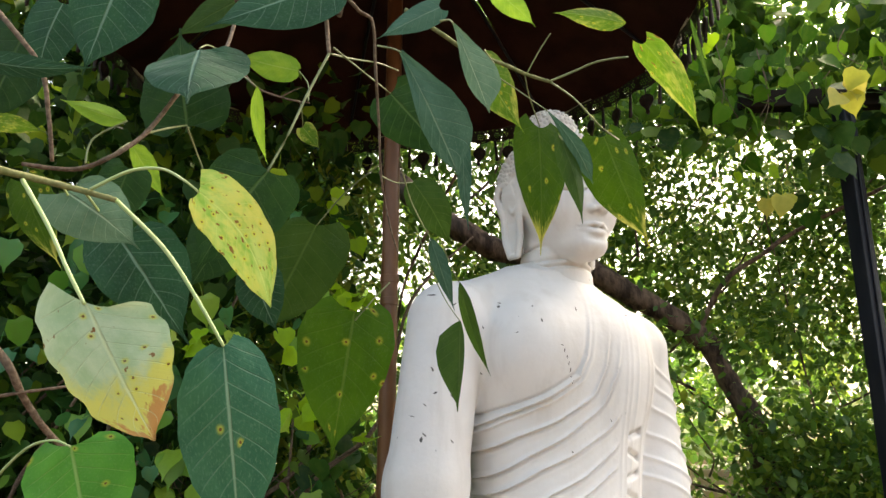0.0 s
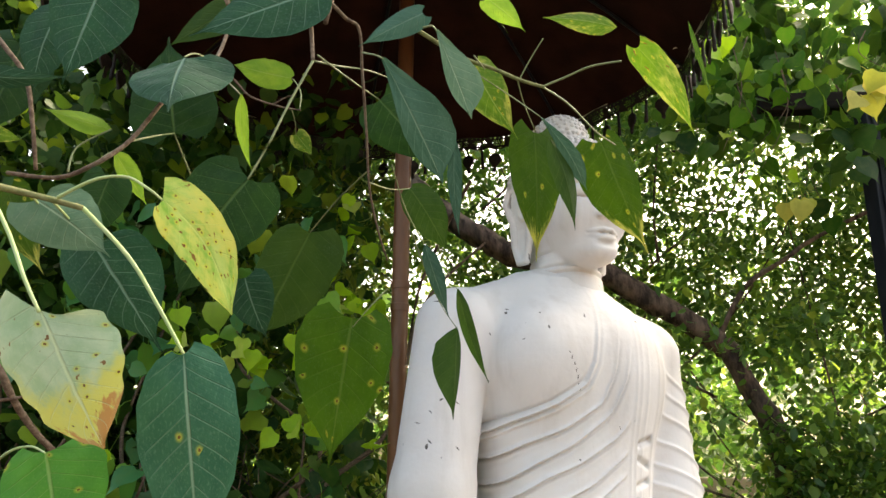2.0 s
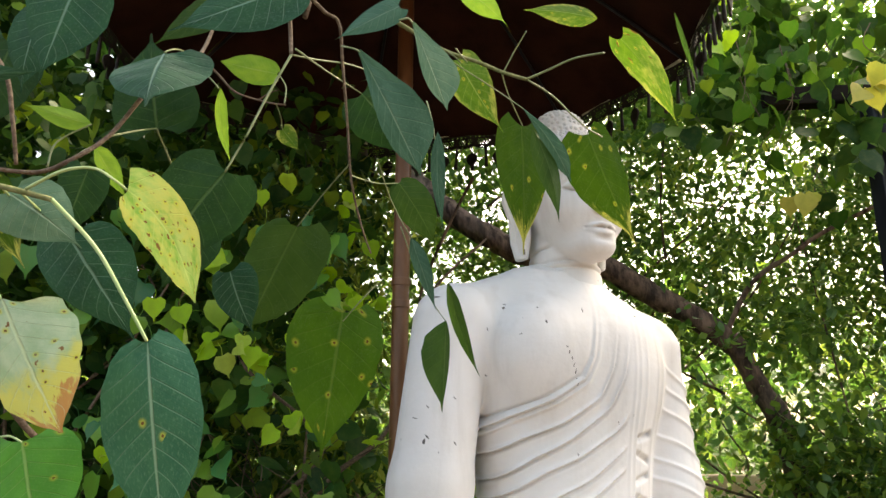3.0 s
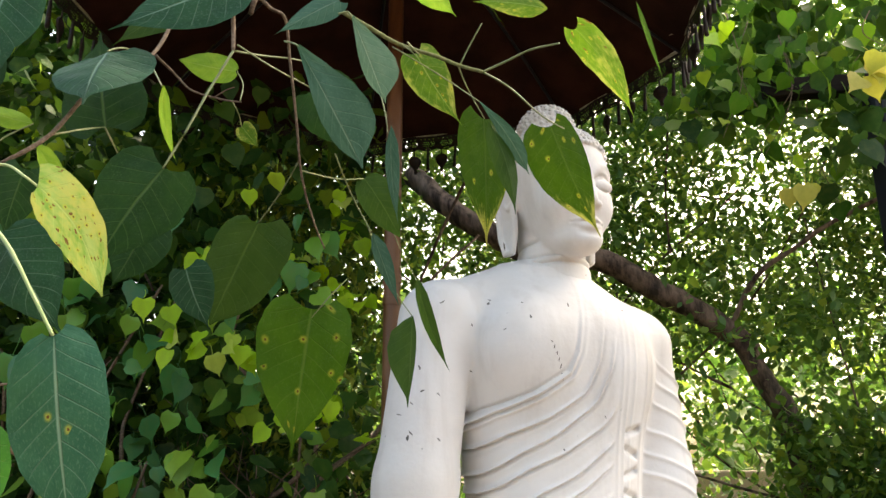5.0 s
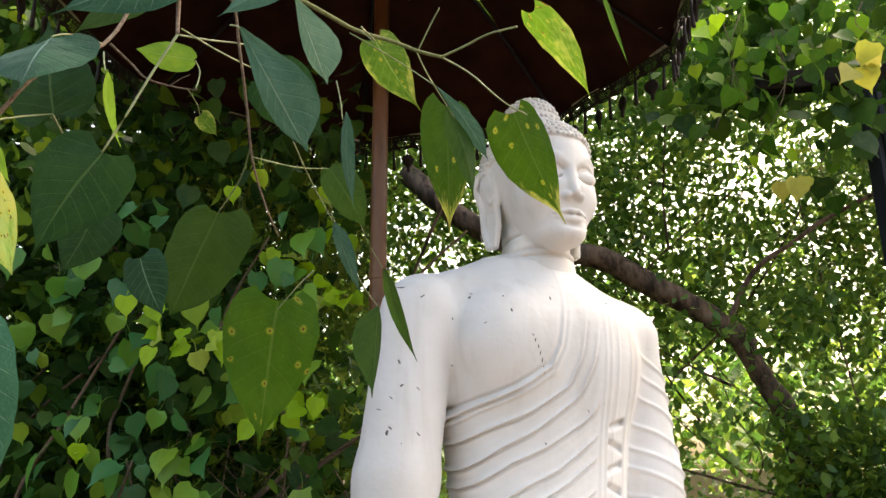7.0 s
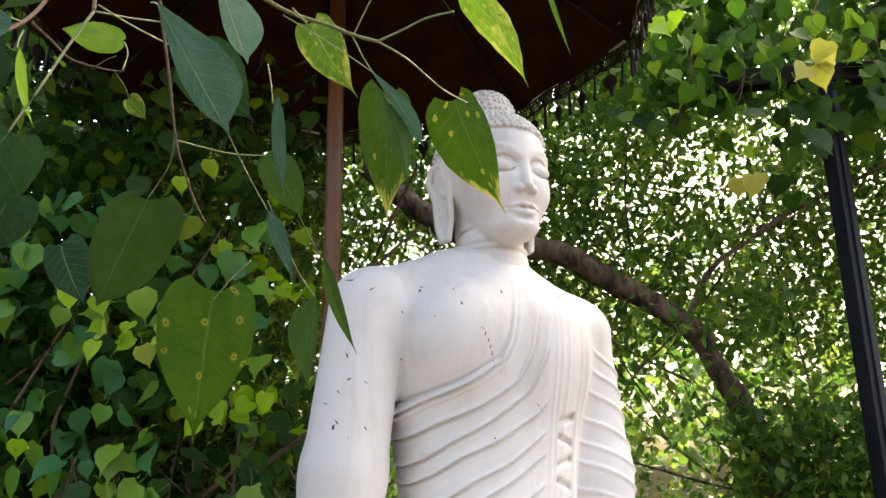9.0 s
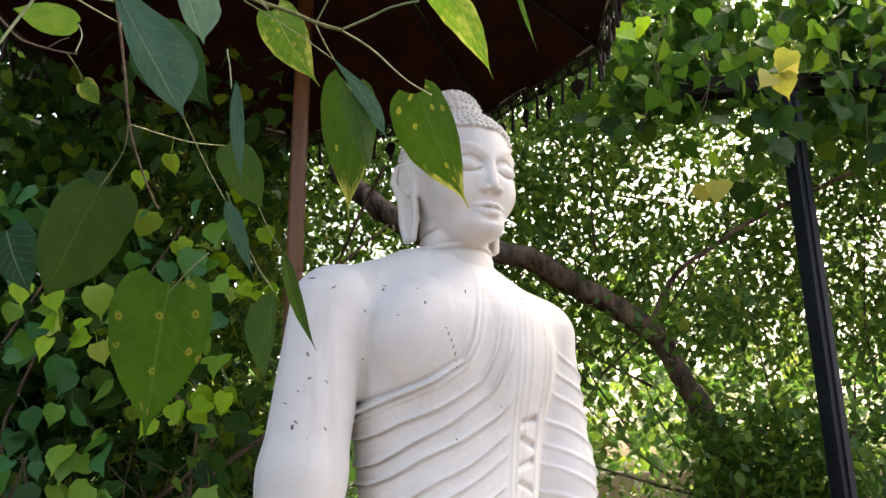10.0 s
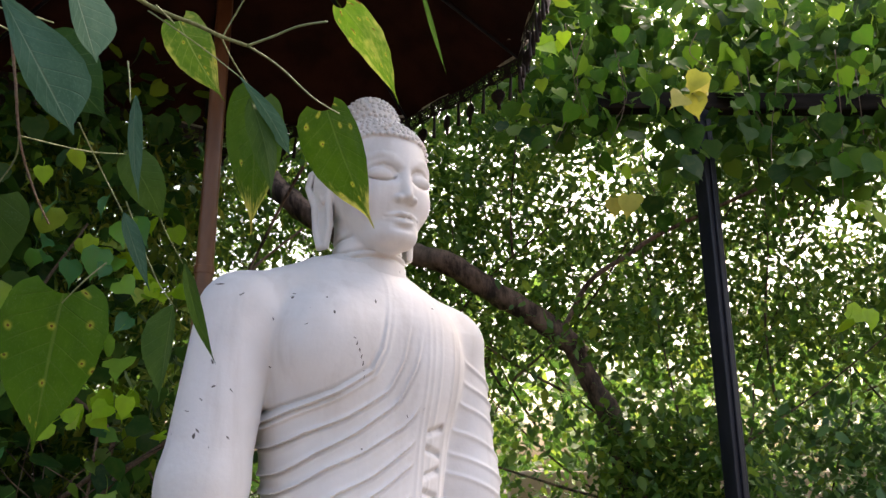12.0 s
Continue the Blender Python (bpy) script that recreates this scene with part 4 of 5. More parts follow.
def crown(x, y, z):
    """Leaves stand in large masses with openings between them, more open towards the middle heights seen from the
    camera.
    """
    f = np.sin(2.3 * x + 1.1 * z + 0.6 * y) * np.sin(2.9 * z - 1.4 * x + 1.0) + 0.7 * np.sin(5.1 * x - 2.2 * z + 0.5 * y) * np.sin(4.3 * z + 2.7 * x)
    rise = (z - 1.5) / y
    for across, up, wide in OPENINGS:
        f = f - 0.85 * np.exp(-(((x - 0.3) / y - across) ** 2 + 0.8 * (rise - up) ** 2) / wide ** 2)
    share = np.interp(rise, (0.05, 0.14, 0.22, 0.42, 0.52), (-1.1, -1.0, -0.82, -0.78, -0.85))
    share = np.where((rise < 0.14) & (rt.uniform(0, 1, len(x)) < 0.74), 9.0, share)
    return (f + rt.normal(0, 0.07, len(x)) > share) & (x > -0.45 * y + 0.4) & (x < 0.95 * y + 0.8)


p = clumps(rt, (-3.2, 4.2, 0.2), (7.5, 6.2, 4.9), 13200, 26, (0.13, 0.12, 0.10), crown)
q = clumps(rt, (0.4, 3.9, 0.3), (5.5, 4.4, 2.2), 170, 14, (0.12, 0.10, 0.09))
q3 = clumps(rt, (0.95, 3.5, 2.02), (1.6, 3.65, 2.4), 22, 12, (0.07, 0.04, 0.06))
q2 = clumps(rt, (1.42, 3.75, 0.9), (2.1, 3.92, 1.70), 340, 12, (0.10, 0.05, 0.08))
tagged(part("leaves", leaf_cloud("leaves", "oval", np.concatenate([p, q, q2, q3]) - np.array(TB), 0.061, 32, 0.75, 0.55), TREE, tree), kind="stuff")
bush = thing("bush", (3.3, 4.4, 0), "dark green bush with drooping oval leaves behind the post", "bush")
p = clumps(rt, (2.2, 3.9, 0.0), (5.6, 5.0, 1.80), 950, 13, (0.12, 0.10, 0.09))
tagged(part("leaves", leaf_cloud("leaves", "oval", p - np.array((3.3, 4.4, 0)), 0.078, 33, 0.7, 0.4), BUSH, bush), kind="stuff")
for i in range(10):
    x0 = rt.uniform(2.4, 5.2)
    part("stem", branch_mesh([(x0 - 3.3, rt.uniform(-0.2, 0.3), 0.0), (x0 - 3.2, 0.1, 0.6), (x0 - 3.3 + rt.normal(0, 0.2), 0.0, 1.4)], 0.014, 0.006, i, 6), BARK, bush)

wall = part("garden_wall", bevelled_box("garden_wall", (1.6, 7.5, -0.05), (5.2, 7.7, 1.45), 0.02), plain_material("faded_wall", (0.52, 0.36, 0.28), (0.62, 0.46, 0.36), 6.0, 0.85))
tagged(wall, "faded terracotta garden wall glimpsed behind the bushes", "wall", kind="structure")

# woods behind everything
rw = np.random.RandomState(41)
p = clumps(rw, (-12, 8.0, 0.0), (16, 13.0, 3.4), 1600, 11, (0.4, 0.4, 0.35))
woods = part("far_trees", leaf_cloud("far_trees", "oval", p, 0.30, 42, 0.7, 0.5), TREE)
tagged(woods, "hazy green trees in the distance behind the statue", "trees", kind="stuff")

# fig vines over the beam
vines = thing("vine", (1.6, 3.3, 2.9), "fig vine with heart-shaped leaves trailing over the beam", "vine")
VB = np.array((1.6, 3.3, 2.9))
rv = np.random.RandomState(51)
p = clumps(rv, (1.05, 3.45, 3.14), (4.8, 3.85, 3.95), 260, 8, (0.11, 0.10, 0.07))
p = np.concatenate([p, clumps(rv, (1.5, 3.1, 2.75), (3.8, 3.6, 3.1), 45, 7, (0.09, 0.10, 0.09))])
tagged(part("leaves", leaf_cloud("leaves", "heart", p - VB, 0.105, 52), VINE_SHADED, vines), kind="stuff")
rq = random.Random(61)


def before_post(x, y):
    return abs((x - 0.3) / (y - 0.07) - 0.452) < 0.045


for i in range(150):
    x = rq.uniform(0.85, 3.4)
    z = rq.choice((2.9 + 0.25 * rq.random(), 3.0 + 0.45 * rq.random(), 3.05 + 0.5 * rq.random()))
    y = rq.uniform(2.95, 3.31)
    if x < 1.25 and z < 2.98:
        z += 0.32
    if z > 3.08 or not before_post(x, y):
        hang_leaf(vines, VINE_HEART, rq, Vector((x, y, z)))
for cx, cy, cz, n, meshes in ((1.525, 2.78, 2.885, 5, YELLOW_HEART[2:]), (1.32, 3.04, 2.51, 4, YELLOW_HEART), (1.30, 3.2, 2.72, 3, LIME_HEART), (1.0, 2.95, 3.15, 4, LIME_HEART), (2.3, 3.2, 2.1, 3, LIME_HEART), (2.4, 3.2, 2.55, 6, LIME_HEART)):
    for k in range(n):
        hang_leaf(vines, meshes, rq, Vector((cx + rq.gauss(0, 0.035), cy + rq.gauss(0, 0.03), cz + rq.gauss(0, 0.04))), facing=0)
dried = leaf_variants(plain_material("dry_leaf", (0.42, 0.32, 0.22), (0.55, 0.45, 0.34), 30.0, 0.8))
for dz in (0.0, 0.03):
    hang_leaf(vines, dried[2:], rq, Vector((0.90, 2.80 + dz, 3.07 + dz)), facing=20)
# trailing shoots of uneven length
for i in range(20):
    x0, y0 = 0.95 + 2.3 * (i + rq.random()) / 20, rq.uniform(3.0, 3.5)
    end = rq.choice((2.95, 2.85, 2.7, 2.55, 2.4)) if x0 < 2.4 else rq.choice((2.7, 2.4, 2.1))
    end = 3.05 if before_post(x0, y0) else end
    pts = [Vector((x0, y0, 3.25)), Vector((x0 + rq.gauss(0, 0.04), y0, (3.25 + end) / 2)), Vector((x0 + rq.gauss(0, 0.07), y0 - 0.03, end))]
    part("stem", branch_mesh([c - Vector(VB) for c in pts], 0.0026, 0.0012, i, 5), TWIG["bark"], vines)
    z = 3.15
    while z > end:
        f = (3.25 - z) / (3.25 - end)
        c = pts[0].lerp(pts[2], f)
        hang_leaf(vines, VINE_HEART, rq, Vector((c.x + rq.gauss(0, 0.04), c.y + rq.gauss(0, 0.02), z)))
        z -= rq.uniform(0.045, 0.10)

# ---- the branch close to the camera ----
BRANCH_AT = Vector((-2.6, 1.5, 0.0))
branch = thing("fig_tree", BRANCH_AT, "fig tree reaching overhead with large heart-shaped leaves, some spotted and yellowing", "tree")
for pts, r0, r1 in (
    (((-2.6, 1.5, -0.1), (-2.55, 1.5, 0.8), (-2.45, 1.45, 1.7), (-2.2, 1.4, 2.35)), 0.16, 0.09),
    (((-2.25, 1.41, 2.25), (-1.6, 1.25, 2.62), (-0.9, 1.1, 2.66), (-0.3, 1.05, 2.60), (0.2, 1.1, 2.50)), 0.07, 0.008),
    (((-1.5, 1.22, 2.62), (-1.2, 0.85, 2.2), (-0.9, 0.65, 1.75), (-0.62, 0.57, 1.62), (-0.375, 0.59, 1.72)), 0.014, 0.0038),
    (((-0.9, 1.1, 2.64), (-0.75, 0.95, 2.35), (-0.56, 0.87, 2.08)), 0.008, 0.004),
    (((-0.6, 1.08, 2.63), (-0.42, 1.12, 2.4), (-0.30, 1.06, 2.15)), 0.007, 0.0038),
    (((-0.3, 1.05, 2.60), (-0.22, 1.0, 2.35), (-0.15, 0.90, 2.05)), 0.006, 0.0036),
    (((-0.2, 1.05, 2.59), (-0.12, 0.98, 2.3), (-0.13, 0.91, 2.04)), 0.006, 0.0034),
    (((0.1, 1.08, 2.52), (0.05, 1.05, 2.35), (0.0, 1.03, 2.2)), 0.005, 0.0034),
):
    part("limb", branch_mesh([Vector(c) - BRANCH_AT for c in pts], r0, r1, 3, 10), TWIG["bark"], branch)


def twig(kind, points, r0, r1):
    v, f = tube_data([Vector(c) - BRANCH_AT for c in points], (r0, r1), 8, 6, 0.0 if kind in ("petiole", "stalk") else 0.12, len(points))
    part("petiole" if kind in ("petiole", "stalk") else "twig", mesh_from("twig", v, f), TWIG[kind], branch)


leaf_count = [0]


# half widths of a leaf blade along its length, from the stalk to the end of the tip
OUTLINES = {
    "heart": ((0, 0.04, 0.10, 0.20, 0.32, 0.45, 0.58, 0.70, 0.79, 0.85, 0.90, 1), (0.48, 0.76, 0.91, 1, 0.98, 0.88, 0.70, 0.47, 0.26, 0.12, 0.045, 0.015)),
    "blunt": ((0, 0.04, 0.12, 0.25, 0.40, 0.55, 0.68, 0.80, 0.89, 0.95, 1), (0.42, 0.70, 0.92, 1, 0.98, 0.90, 0.77, 0.55, 0.30, 0.10, 0.02)),
    "oval": ((0, 0.03, 0.10, 0.22, 0.38, 0.52, 0.66, 0.80, 0.90, 1), (0.22, 0.52, 0.78, 0.95, 1, 0.95, 0.79, 0.50, 0.22, 0.02)),
    "late": ((0, 0.10, 0.25, 0.42, 0.58, 0.70, 0.80, 0.88, 0.93, 1), (0.05, 0.22, 0.52, 0.85, 1, 0.95, 0.74, 0.40, 0.13, 0.02)),
    "narrow": ((0, 0.06, 0.18, 0.35, 0.50, 0.65, 0.80, 0.90, 1), (0.05, 0.40, 0.85, 1, 0.93, 0.70, 0.34, 0.10, 0.02)),
}


def leaf(kind, base, tip, width, roll, fold, shape="heart", skew=0.0, bend=None, sides=(1.0, 1.0)):
    """One large leaf from its stalk to the end of its drawn-out tip; skew sets one lobe higher, sides widens each half."""
    leaf_count[0] += 1
    rnd = random.Random(leaf_count[0])
    base, tip = Vector(base), Vector(tip)
    axis = tip - base
    length = axis.length
    axis.normalize()
    toward = Vector((0.08, -1.0, -0.28))
    face = (toward - axis * toward.dot(axis)).normalized()
    face = Matrix.Rotation(radians(roll), 3, axis) @ face
    across = axis.cross(face)
    m, n = 40, 7
    vs, uv = [], []
    curl = rnd.uniform(0.05, 0.20)
    sway = rnd.uniform(-0.04, 0.04) * length
    bend = sway if bend is None else bend
    wave = rnd.uniform(0, 6)
    ragged = 0.06 if kind in ("pale", "yellow", "yellowtip") else 0.025
    cord = {"heart": 0.085, "blunt": 0.07, "oval": 0.04}.get(shape, 0.0)
    for i in range(m + 1):
        s = (i / m) ** 1.3
        w = 0.5 * width * float(np.interp(s, *OUTLINES[shape]))
        low = max(1 - s / 0.34, 0.0)
        taper = max(1 - s / 0.9, 0.0)
        for j in range(-n, n + 1):
            u = j / n
            wide = w * (sides[0] if u > 0 else sides[1])
            lobe = cord * length * u * u * low + skew * length * u * taper
            edge = 1 + ragged * (noise.noise((s * 7.0, u * 0.6 + wave, leaf_count[0] * 3.7)) + 0.4 * math.sin(31 * s + wave)) * abs(u)
            ripple = 0.045 * width * math.sin(7 * s + wave + 2.2 * u) * abs(u) * taper
            ripple += 0.010 * width * math.sin(53 * (s - 0.19 * abs(u))) * abs(u) * (1 - abs(u)) + 0.012 * width * noise.noise((s * 9, u * 5, leaf_count[0]))
            out = -fold * abs(u) * wide + ripple - curl * length * (s - 0.35) ** 2 * 1.2
            vs.append(axis * (s * length - lobe) + across * (u * wide * edge - bend * math.sin(math.pi * s)) + face * out)
            uv.append((0.5 + 0.5 * u, s))
    k = 2 * n + 1
    fs = [(i * k + j, i * k + j + 1, (i + 1) * k + j + 1, (i + 1) * k + j) for i in range(m) for j in range(k - 1)]
    me = mesh_from("leaf", vs, fs)
    layer = me.uv_layers.new(name="leaf")
    for lp in me.loops:
        layer.data[lp.index].uv = uv[lp.vertex_index]
    part("leaf", me, LEAF[kind], branch, "", Matrix.Translation(base - BRANCH_AT))


twig("bark_green", [(-0.352, 0.566, 1.716), (-0.333, 0.577, 1.713), (-0.305, 0.608, 1.713), (-0.266, 0.630, 1.707)], 0.0036, 0.0024)
twig("petiole", [(-0.266, 0.630, 1.707), (-0.220, 0.620, 1.664), (-0.188, 0.610, 1.622), (-0.165, 0.609, 1.586)], 0.0019, 0.0013)
twig("petiole", [(-0.321, 0.588, 1.709), (-0.287, 0.568, 1.667), (-0.259, 0.547, 1.629), (-0.243, 0.542, 1.605)], 0.0018, 0.0013)
twig("petiole", [(-0.282, 0.618, 1.712), (-0.251, 0.614, 1.726), (-0.226, 0.614, 1.728), (-0.205, 0.606, 1.716), (-0.193, 0.609, 1.707)], 0.0015, 0.001)
twig("petiole", [(-0.305, 0.608, 1.713), (-0.309, 0.627, 1.717), (-0.314, 0.648, 1.717)], 0.0011, 0.001)
twig("petiole", [(-0.287, 0.619, 1.710), (-0.294, 0.671, 1.707), (-0.306, 0.733, 1.706)], 0.0012, 0.001)
twig("petiole", [(-0.456, 0.838, 1.468), (-0.402, 0.805, 1.511), (-0.365, 0.782, 1.521), (-0.338, 0.763, 1.515)], 0.0015, 0.001)
twig("bark", [(-0.509, 0.802, 2.000), (-0.461, 0.795, 1.948), (-0.430, 0.795, 1.908), (-0.417, 0.798, 1.857), (-0.413, 0.811, 1.808)], 0.00312, 0.002184)
twig("bark", [(-0.444, 0.811, 1.805), (-0.390, 0.813, 1.800), (-0.349, 0.809, 1.814), (-0.326, 0.839, 1.855), (-0.300, 0.872, 1.927), (-0.297, 0.999, 2.035), (-0.303, 1.074, 2.143), (-0.295, 1.061, 2.192)], 0.00234, 0.002964)
twig("bark", [(-0.303, 1.026, 2.051), (-0.282, 1.051, 2.032), (-0.259, 1.057, 2.010), (-0.220, 1.070, 2.001), (-0.190, 1.071, 1.996)], 0.002028, 0.001092)
twig("bark", [(-0.230, 1.069, 2.004), (-0.213, 1.066, 2.013), (-0.200, 1.065, 2.017)], 0.001092, 0.000624)
twig("stalk", [(-0.192, 1.070, 1.998), (-0.197, 1.092, 2.035), (-0.215, 1.114, 2.067)], 0.0011, 0.0009)
twig("stalk", [(-0.204, 1.070, 1.998), (-0.207, 1.113, 1.995), (-0.210, 1.136, 1.986)], 0.0009, 0.0007)
twig("bark", [(-0.148, 0.884, 2.077), (-0.141, 0.880, 2.013), (-0.135, 0.871, 1.967)], 0.002808, 0.00234)
twig("stalk", [(-0.135, 0.871, 1.967), (-0.155, 0.856, 1.909), (-0.172, 0.840, 1.851), (-0.190, 0.831, 1.805)], 0.0017, 0.0012)
twig("stalk", [(-0.135, 0.871, 1.967), (-0.111, 0.909, 1.980), (-0.084, 0.956, 1.999), (-0.061, 1.004, 2.013)], 0.0013, 0.001)
twig("stalk", [(-0.130, 0.870, 1.974), (-0.101, 0.913, 1.967), (-0.072, 1.012, 1.984)], 0.0012, 0.001)
twig("bark", [(-0.129, 0.888, 2.064), (-0.106, 0.912, 2.048), (-0.090, 0.925, 2.039), (-0.087, 0.948, 1.989), (-0.083, 0.976, 1.923), (-0.080, 1.004, 1.856), (-0.070, 1.038, 1.805), (-0.060, 1.066, 1.774)], 0.002496, 0.001092)
twig("stalk", [(-0.082, 1.002, 1.863), (-0.070, 1.180, 1.915), (-0.050, 1.298, 1.957)], 0.001, 0.0009)
twig("bark_green", [(-0.055, 1.029, 2.120), (-0.007, 1.056, 2.101), (0.034, 1.082, 2.086), (0.088, 1.097, 2.072), (0.123, 1.102, 2.058), (0.157, 1.105, 2.048)], 0.0034, 0.0025)
twig("stalk", [(0.157, 1.105, 2.048), (0.191, 1.102, 2.062), (0.227, 1.090, 2.073), (0.267, 1.071, 2.071)], 0.0018, 0.0014)
twig("stalk", [(0.157, 1.105, 2.048), (0.197, 1.131, 2.033), (0.244, 1.171, 2.005), (0.281, 1.214, 2.001)], 0.0016, 0.001)
twig("stalk", [(0.123, 1.102, 2.058), (0.139, 1.094, 2.087), (0.157, 1.078, 2.112)], 0.0012, 0.001)
twig("stalk", [(0.120, 1.102, 2.060), (0.132, 1.150, 2.045), (0.156, 1.218, 2.024)], 0.0012, 0.0009)
twig("stalk", [(0.026, 1.083, 2.082), (0.095, 1.096, 2.040), (0.151, 1.090, 1.994)], 0.0011, 0.0009)
twig("stalk", [(0.042, 1.083, 2.083), (0.052, 1.085, 2.076), (0.061, 1.088, 2.067)], 0.0011, 0.0009)
twig("stalk", [(-0.045, 1.306, 1.883), (-0.021, 1.325, 1.820), (0.005, 1.335, 1.765), (0.030, 1.339, 1.729)], 0.0011, 0.0008)
twig("stalk", [(-0.006, 1.333, 1.881), (0.008, 1.360, 1.845), (0.029, 1.389, 1.806)], 0.0009, 0.0008)
twig("stalk", [(-0.091, 1.389, 1.805), (-0.118, 1.377, 1.772), (-0.148, 1.376, 1.735)], 0.0013, 0.001)
twig("stalk", [(-0.082, 0.998, 1.877), (-0.144, 1.141, 1.885), (-0.190, 1.182, 1.847)], 0.0011, 0.0009)
twig("stalk", [(-0.315, 0.931, 1.901), (-0.303, 0.973, 1.859), (-0.271, 0.980, 1.790)], 0.0012, 0.001)
twig("stalk", [(-0.378, 0.811, 1.806), (-0.378, 0.823, 1.839), (-0.349, 0.837, 1.866)], 0.0012, 0.0009)
twig("stalk", [(-0.349, 0.809, 1.814), (-0.348, 0.825, 1.829), (-0.347, 0.843, 1.842)], 0.001, 0.0009)
twig("stalk", [(-0.326, 0.840, 1.853), (-0.319, 0.885, 1.878), (-0.315, 0.931, 1.901)], 0.0014, 0.001)
twig("stalk", [(-0.297, 0.999, 2.035), (-0.288, 0.906, 1.996), (-0.285, 0.862, 1.968)], 0.0012, 0.001)
twig("stalk", [(-0.297, 1.002, 2.024), (-0.246, 0.915, 1.960), (-0.219, 0.872, 1.925)], 0.0011, 0.0009)
twig("stalk", [(-0.005, 0.847, 1.996), (0.006, 0.847, 1.998), (0.011, 0.848, 1.992)], 0.0013, 0.001)
twig("stalk", [(0.056, 1.014, 2.050), (0.062, 1.025, 2.047), (0.071, 1.038, 2.042)], 0.0012, 0.001)
twig("stalk", [(-0.080, 0.894, 1.990), (-0.060, 0.860, 1.968), (-0.049, 0.842, 1.954)], 0.0012, 0.001)
twig("stalk", [(0.013, 1.064, 1.996), (0.022, 1.053, 1.960), (0.026, 1.050, 1.932)], 0.0011, 0.0008)
twig("stalk", [(-0.064, 1.130, 1.936), (-0.049, 1.194, 1.892), (-0.019, 1.210, 1.836)], 0.0011, 0.0008)
twig("bark", [(-0.570, 0.996, 1.654), (-0.535, 1.005, 1.620), (-0.525, 1.035, 1.582), (-0.511, 1.077, 1.542), (-0.481, 1.141, 1.492)], 0.006, 0.004)
twig("bark", [(-0.556, 1.016, 1.577), (-0.511, 1.034, 1.587), (-0.467, 1.062, 1.597)], 0.00234, 0.00156)
leaf("pale", (-0.243, 0.542, 1.606), (-0.187, 0.535, 1.515), 0.083, 8, 0.1, "blunt", 0.20, 0.0)
leaf("blue", (-0.165, 0.609, 1.586), (-0.147, 0.627, 1.440), 0.074, -12, 0.1, "oval", -0.02, 0.0)
leaf("bright", (-0.338, 0.762, 1.516), (-0.300, 0.748, 1.412), 0.111, 5, 0.12, "heart", 0.05)
leaf("yellow", (-0.194, 0.609, 1.708), (-0.134, 0.612, 1.616), 0.048, 10, 0.16, "blunt", -0.06, 0.012)
leaf("grey", (-0.315, 0.647, 1.720), (-0.260, 0.678, 1.679), 0.062, -25, 0.1, "heart", 0.10)
leaf("dark", (-0.306, 0.733, 1.707), (-0.236, 0.739, 1.604), 0.094, 10, 0.12, "heart", 0.12)
leaf("darkgreen", (-0.189, 0.831, 1.806), (-0.265, 0.841, 1.691), 0.099, -5, 0.1)
leaf("olive", (-0.190, 1.182, 1.848), (-0.267, 1.211, 1.696), 0.118, 0, 0.1, "blunt", -0.05, 0.0, (0.88, 1.1))
leaf("spotted", (-0.149, 1.378, 1.751), (-0.187, 1.421, 1.500), 0.166, 0, 0.1, "heart", 0.0, 0.0, (1.08, 0.92))
leaf("dark", (-0.285, 0.861, 1.969), (-0.273, 0.793, 1.874), 0.119, 0, 0.25)
leaf("darkgreen", (-0.315, 0.931, 1.901), (-0.332, 0.918, 2.030), 0.111, 0, 0.08)
leaf("dark", (-0.325, 0.725, 1.976), (-0.358, 0.732, 1.871), 0.090, 5, 0.1)
leaf("dark", (-0.137, 0.868, 2.059), (-0.270, 0.827, 1.980), 0.082, 15, 0.12)
leaf("lime", (-0.217, 1.114, 2.068), (-0.298, 1.091, 2.079), 0.044, 0, 0.15, "oval")
leaf("lime", (-0.219, 0.872, 1.926), (-0.210, 0.895, 1.837), 0.020, 30, 0.25, "narrow")
leaf("limespot", (-0.210, 1.135, 1.987), (-0.184, 1.144, 1.955), 0.029, 0, 0.15)
leaf("lime", (-0.349, 0.837, 1.866), (-0.404, 0.794, 1.873), 0.024, 20, 0.25, "narrow")
leaf("lime", (-0.347, 0.843, 1.843), (-0.310, 0.858, 1.783), 0.029, 20, 0.2, "narrow")
leaf("teal", (-0.049, 0.840, 1.955), (0.022, 0.890, 1.822), 0.066, -12, 0.14, "late", 0.0, 0.0, (0.55, 1.35))
leaf("darkgreen", (-0.072, 1.012, 1.984), (0.006, 1.034, 1.896), 0.091, 10, 0.12)
leaf("grey", (0.011, 0.848, 1.994), (0.052, 0.847, 1.884), 0.042, -10, 0.12, "late", 0.0, 0.0, (0.55, 1.45))
leaf("limespot", (0.055, 1.127, 2.096), (0.123, 1.138, 1.983), 0.065, 0, 0.14)
leaf("olive", (-0.050, 1.300, 1.959), (0.009, 1.300, 1.855), 0.066, 10, 0.12, "oval")
leaf("spotlime", (0.156, 1.220, 2.026), (0.158, 1.235, 1.818), 0.086, -4, 0.10, "heart", 0.03, 0.0)
leaf("olive", (0.166, 1.100, 1.968), (0.203, 1.110, 1.832), 0.038, -25, 0.3, "narrow", 0.0, 0.006)
leaf("teal", (0.151, 1.090, 1.993), (0.218, 1.125, 1.892), 0.026, 25, 0.3, "late", 0.0, 0.008)
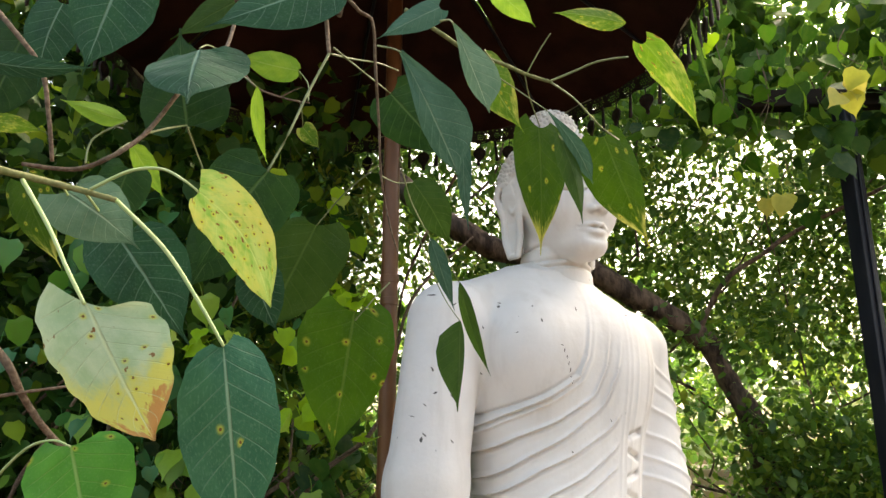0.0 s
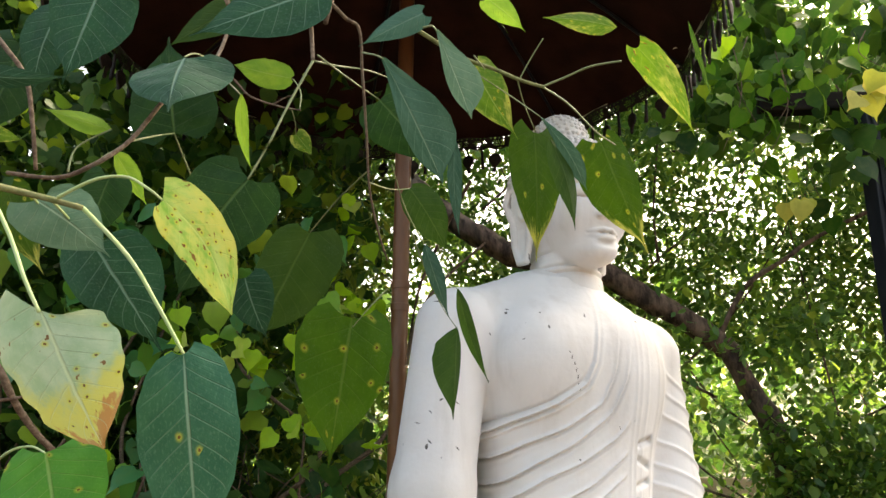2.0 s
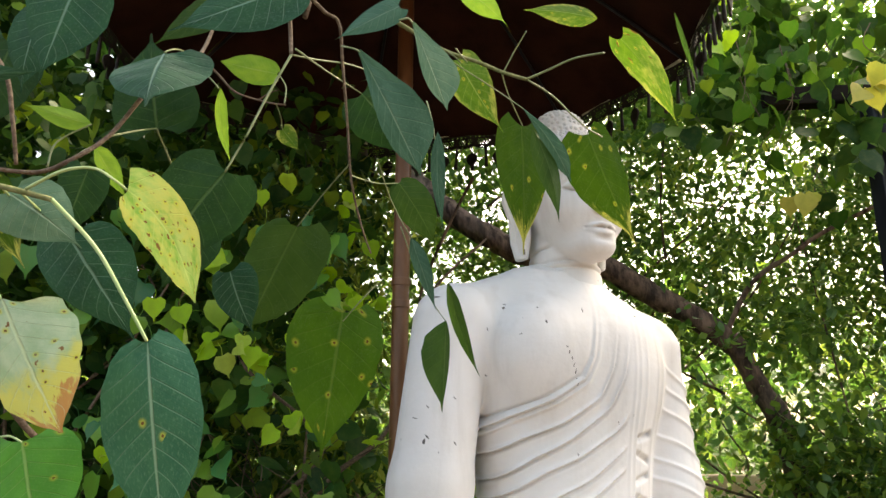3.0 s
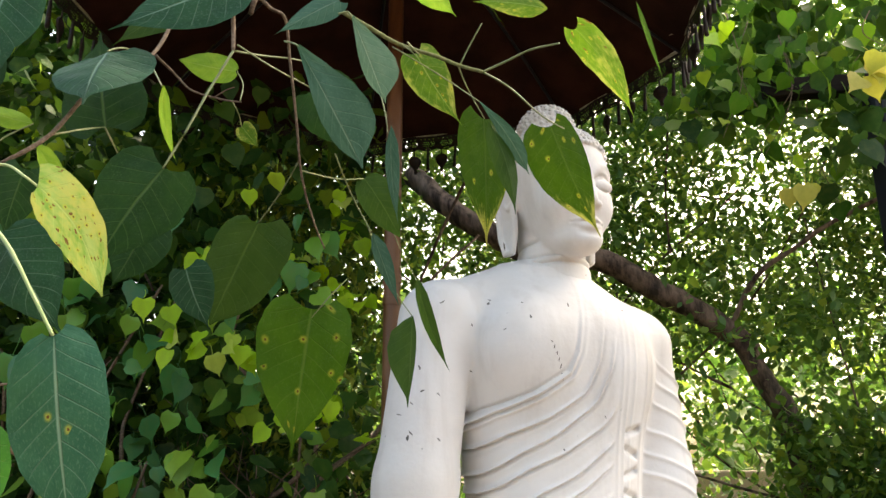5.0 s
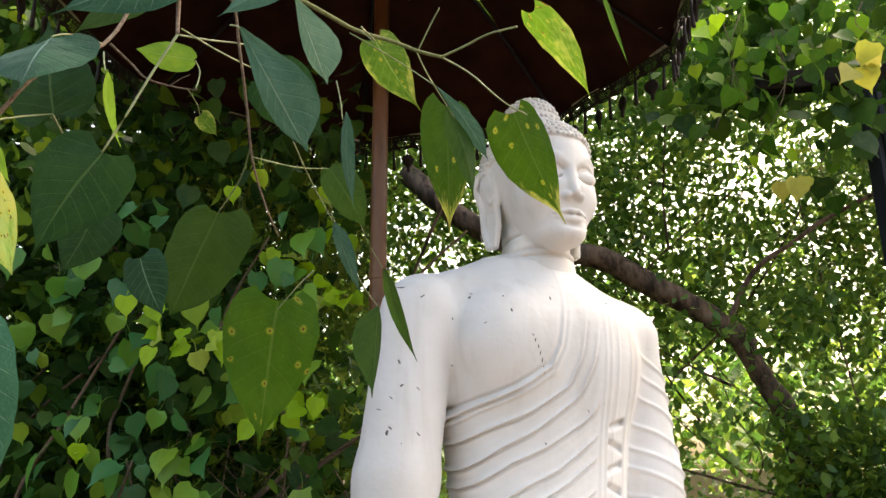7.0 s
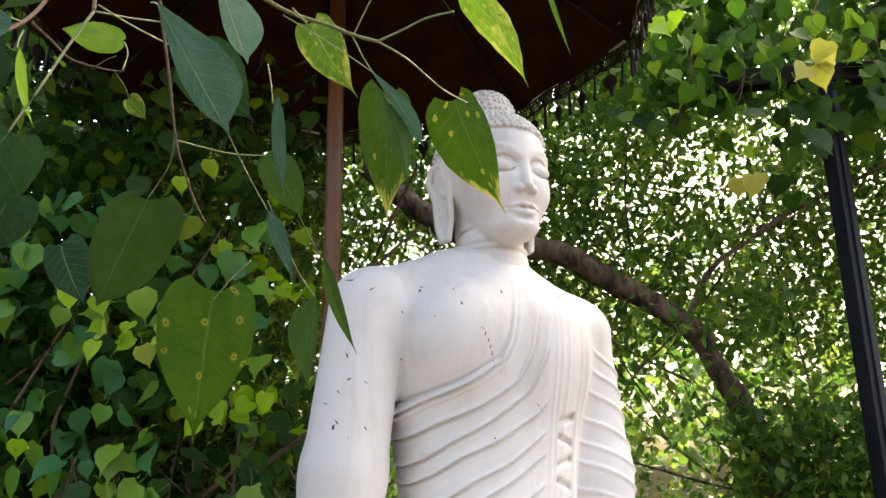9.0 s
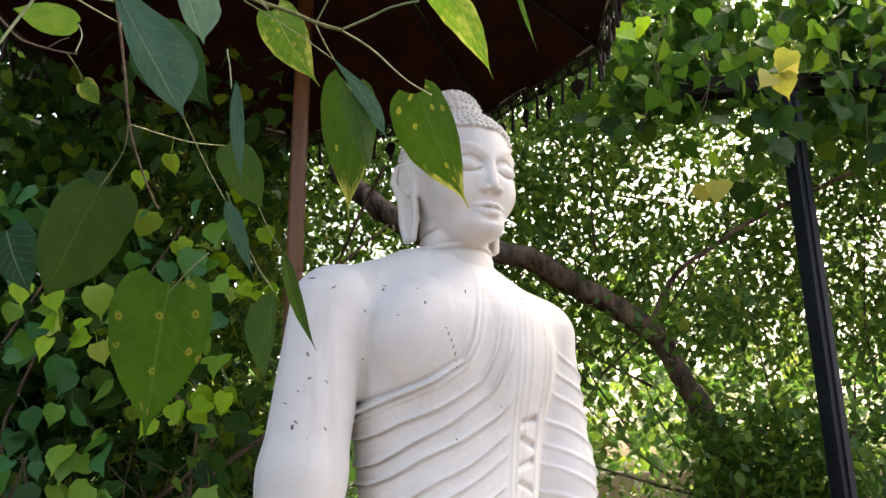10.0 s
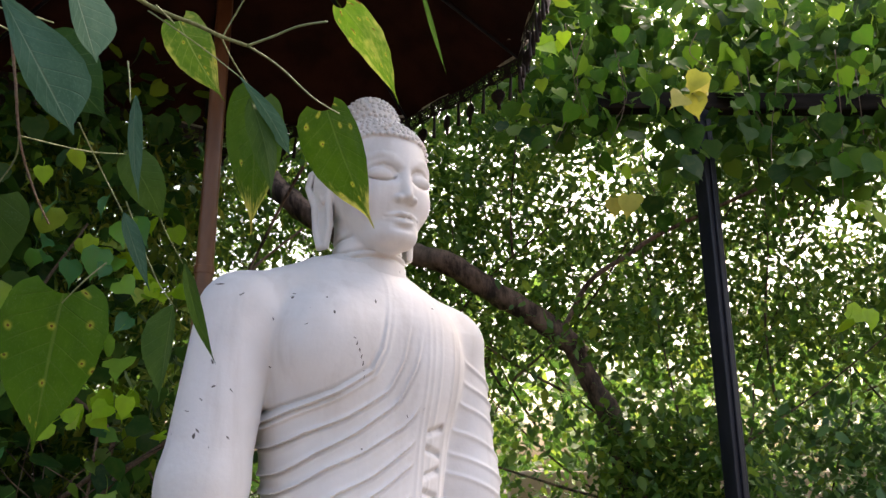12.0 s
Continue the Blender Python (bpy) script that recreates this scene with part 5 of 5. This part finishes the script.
leaf("spotlime", (0.262, 1.227, 2.013), (0.338, 1.264, 1.838), 0.092, 0, 0.12, "heart", 0.0, -0.004, (1.22, 0.80))
leaf("yellowtip", (0.289, 1.059, 2.087), (0.365, 1.072, 1.955), 0.046, 10, 0.2, "heart", 0.0, 0.008)
leaf("limespot", (0.246, 0.986, 2.077), (0.148, 0.982, 2.093), 0.035, 20, 0.25, "narrow")
leaf("olive", (0.030, 1.390, 1.806), (0.083, 1.420, 1.645), 0.026, 15, 0.35, "narrow", 0.0, -0.004)
leaf("olive", (0.031, 1.339, 1.730), (0.027, 1.320, 1.580), 0.048, -10, 0.25, "narrow", 0.0, 0.0, (1.6, 0.35))
leaf("teal", (0.029, 1.055, 1.945), (0.035, 1.090, 1.814), 0.022, 20, 0.4, "narrow")
leaf("teal", (-0.019, 1.210, 1.836), (0.017, 1.240, 1.727), 0.028, 20, 0.35, "narrow")
leaf("teal", (-0.005, 0.848, 2.016), (-0.078, 0.839, 1.971), 0.034, 15, 0.2)
leaf("lime", (0.073, 0.977, 2.115), (0.125, 0.988, 2.072), 0.035, 0, 0.15)
leaf("limespot", (-0.441, 0.745, 1.824), (-0.392, 0.747, 1.814), 0.019, 10, 0.15)
leaf("dark", (-0.440, 0.683, 1.862), (-0.314, 0.658, 1.837), 0.023, 25, 0.3, "narrow")
leaf("spotlime", (-0.445, 0.816, 1.789), (-0.403, 0.829, 1.697), 0.051, 10, 0.12)
leaf("darkgreen", (-0.324, 0.793, 1.794), (-0.352, 0.812, 1.723), 0.055, 0, 0.1)
leaf("darkgreen", (-0.271, 0.980, 1.791), (-0.314, 0.982, 1.705), 0.078, 0, 0.1)
leaf("dark", (-0.254, 1.073, 1.751), (-0.223, 1.094, 1.669), 0.070, 10, 0.12)
leaf("dark", (-0.515, 0.983, 2.100), (-0.552, 1.011, 1.993), 0.084, 10, 0.12)
leaf("darkgreen", (-0.619, 1.084, 2.110), (-0.685, 1.120, 1.973), 0.125, 10, 0.12)
leaf("olive", (-0.299, 1.112, 2.195), (-0.403, 1.084, 2.106), 0.059, 10, 0.12)
leaf("olive", (0.401, 1.187, 2.204), (0.443, 1.224, 2.078), 0.008, 20, 0.3, "narrow")
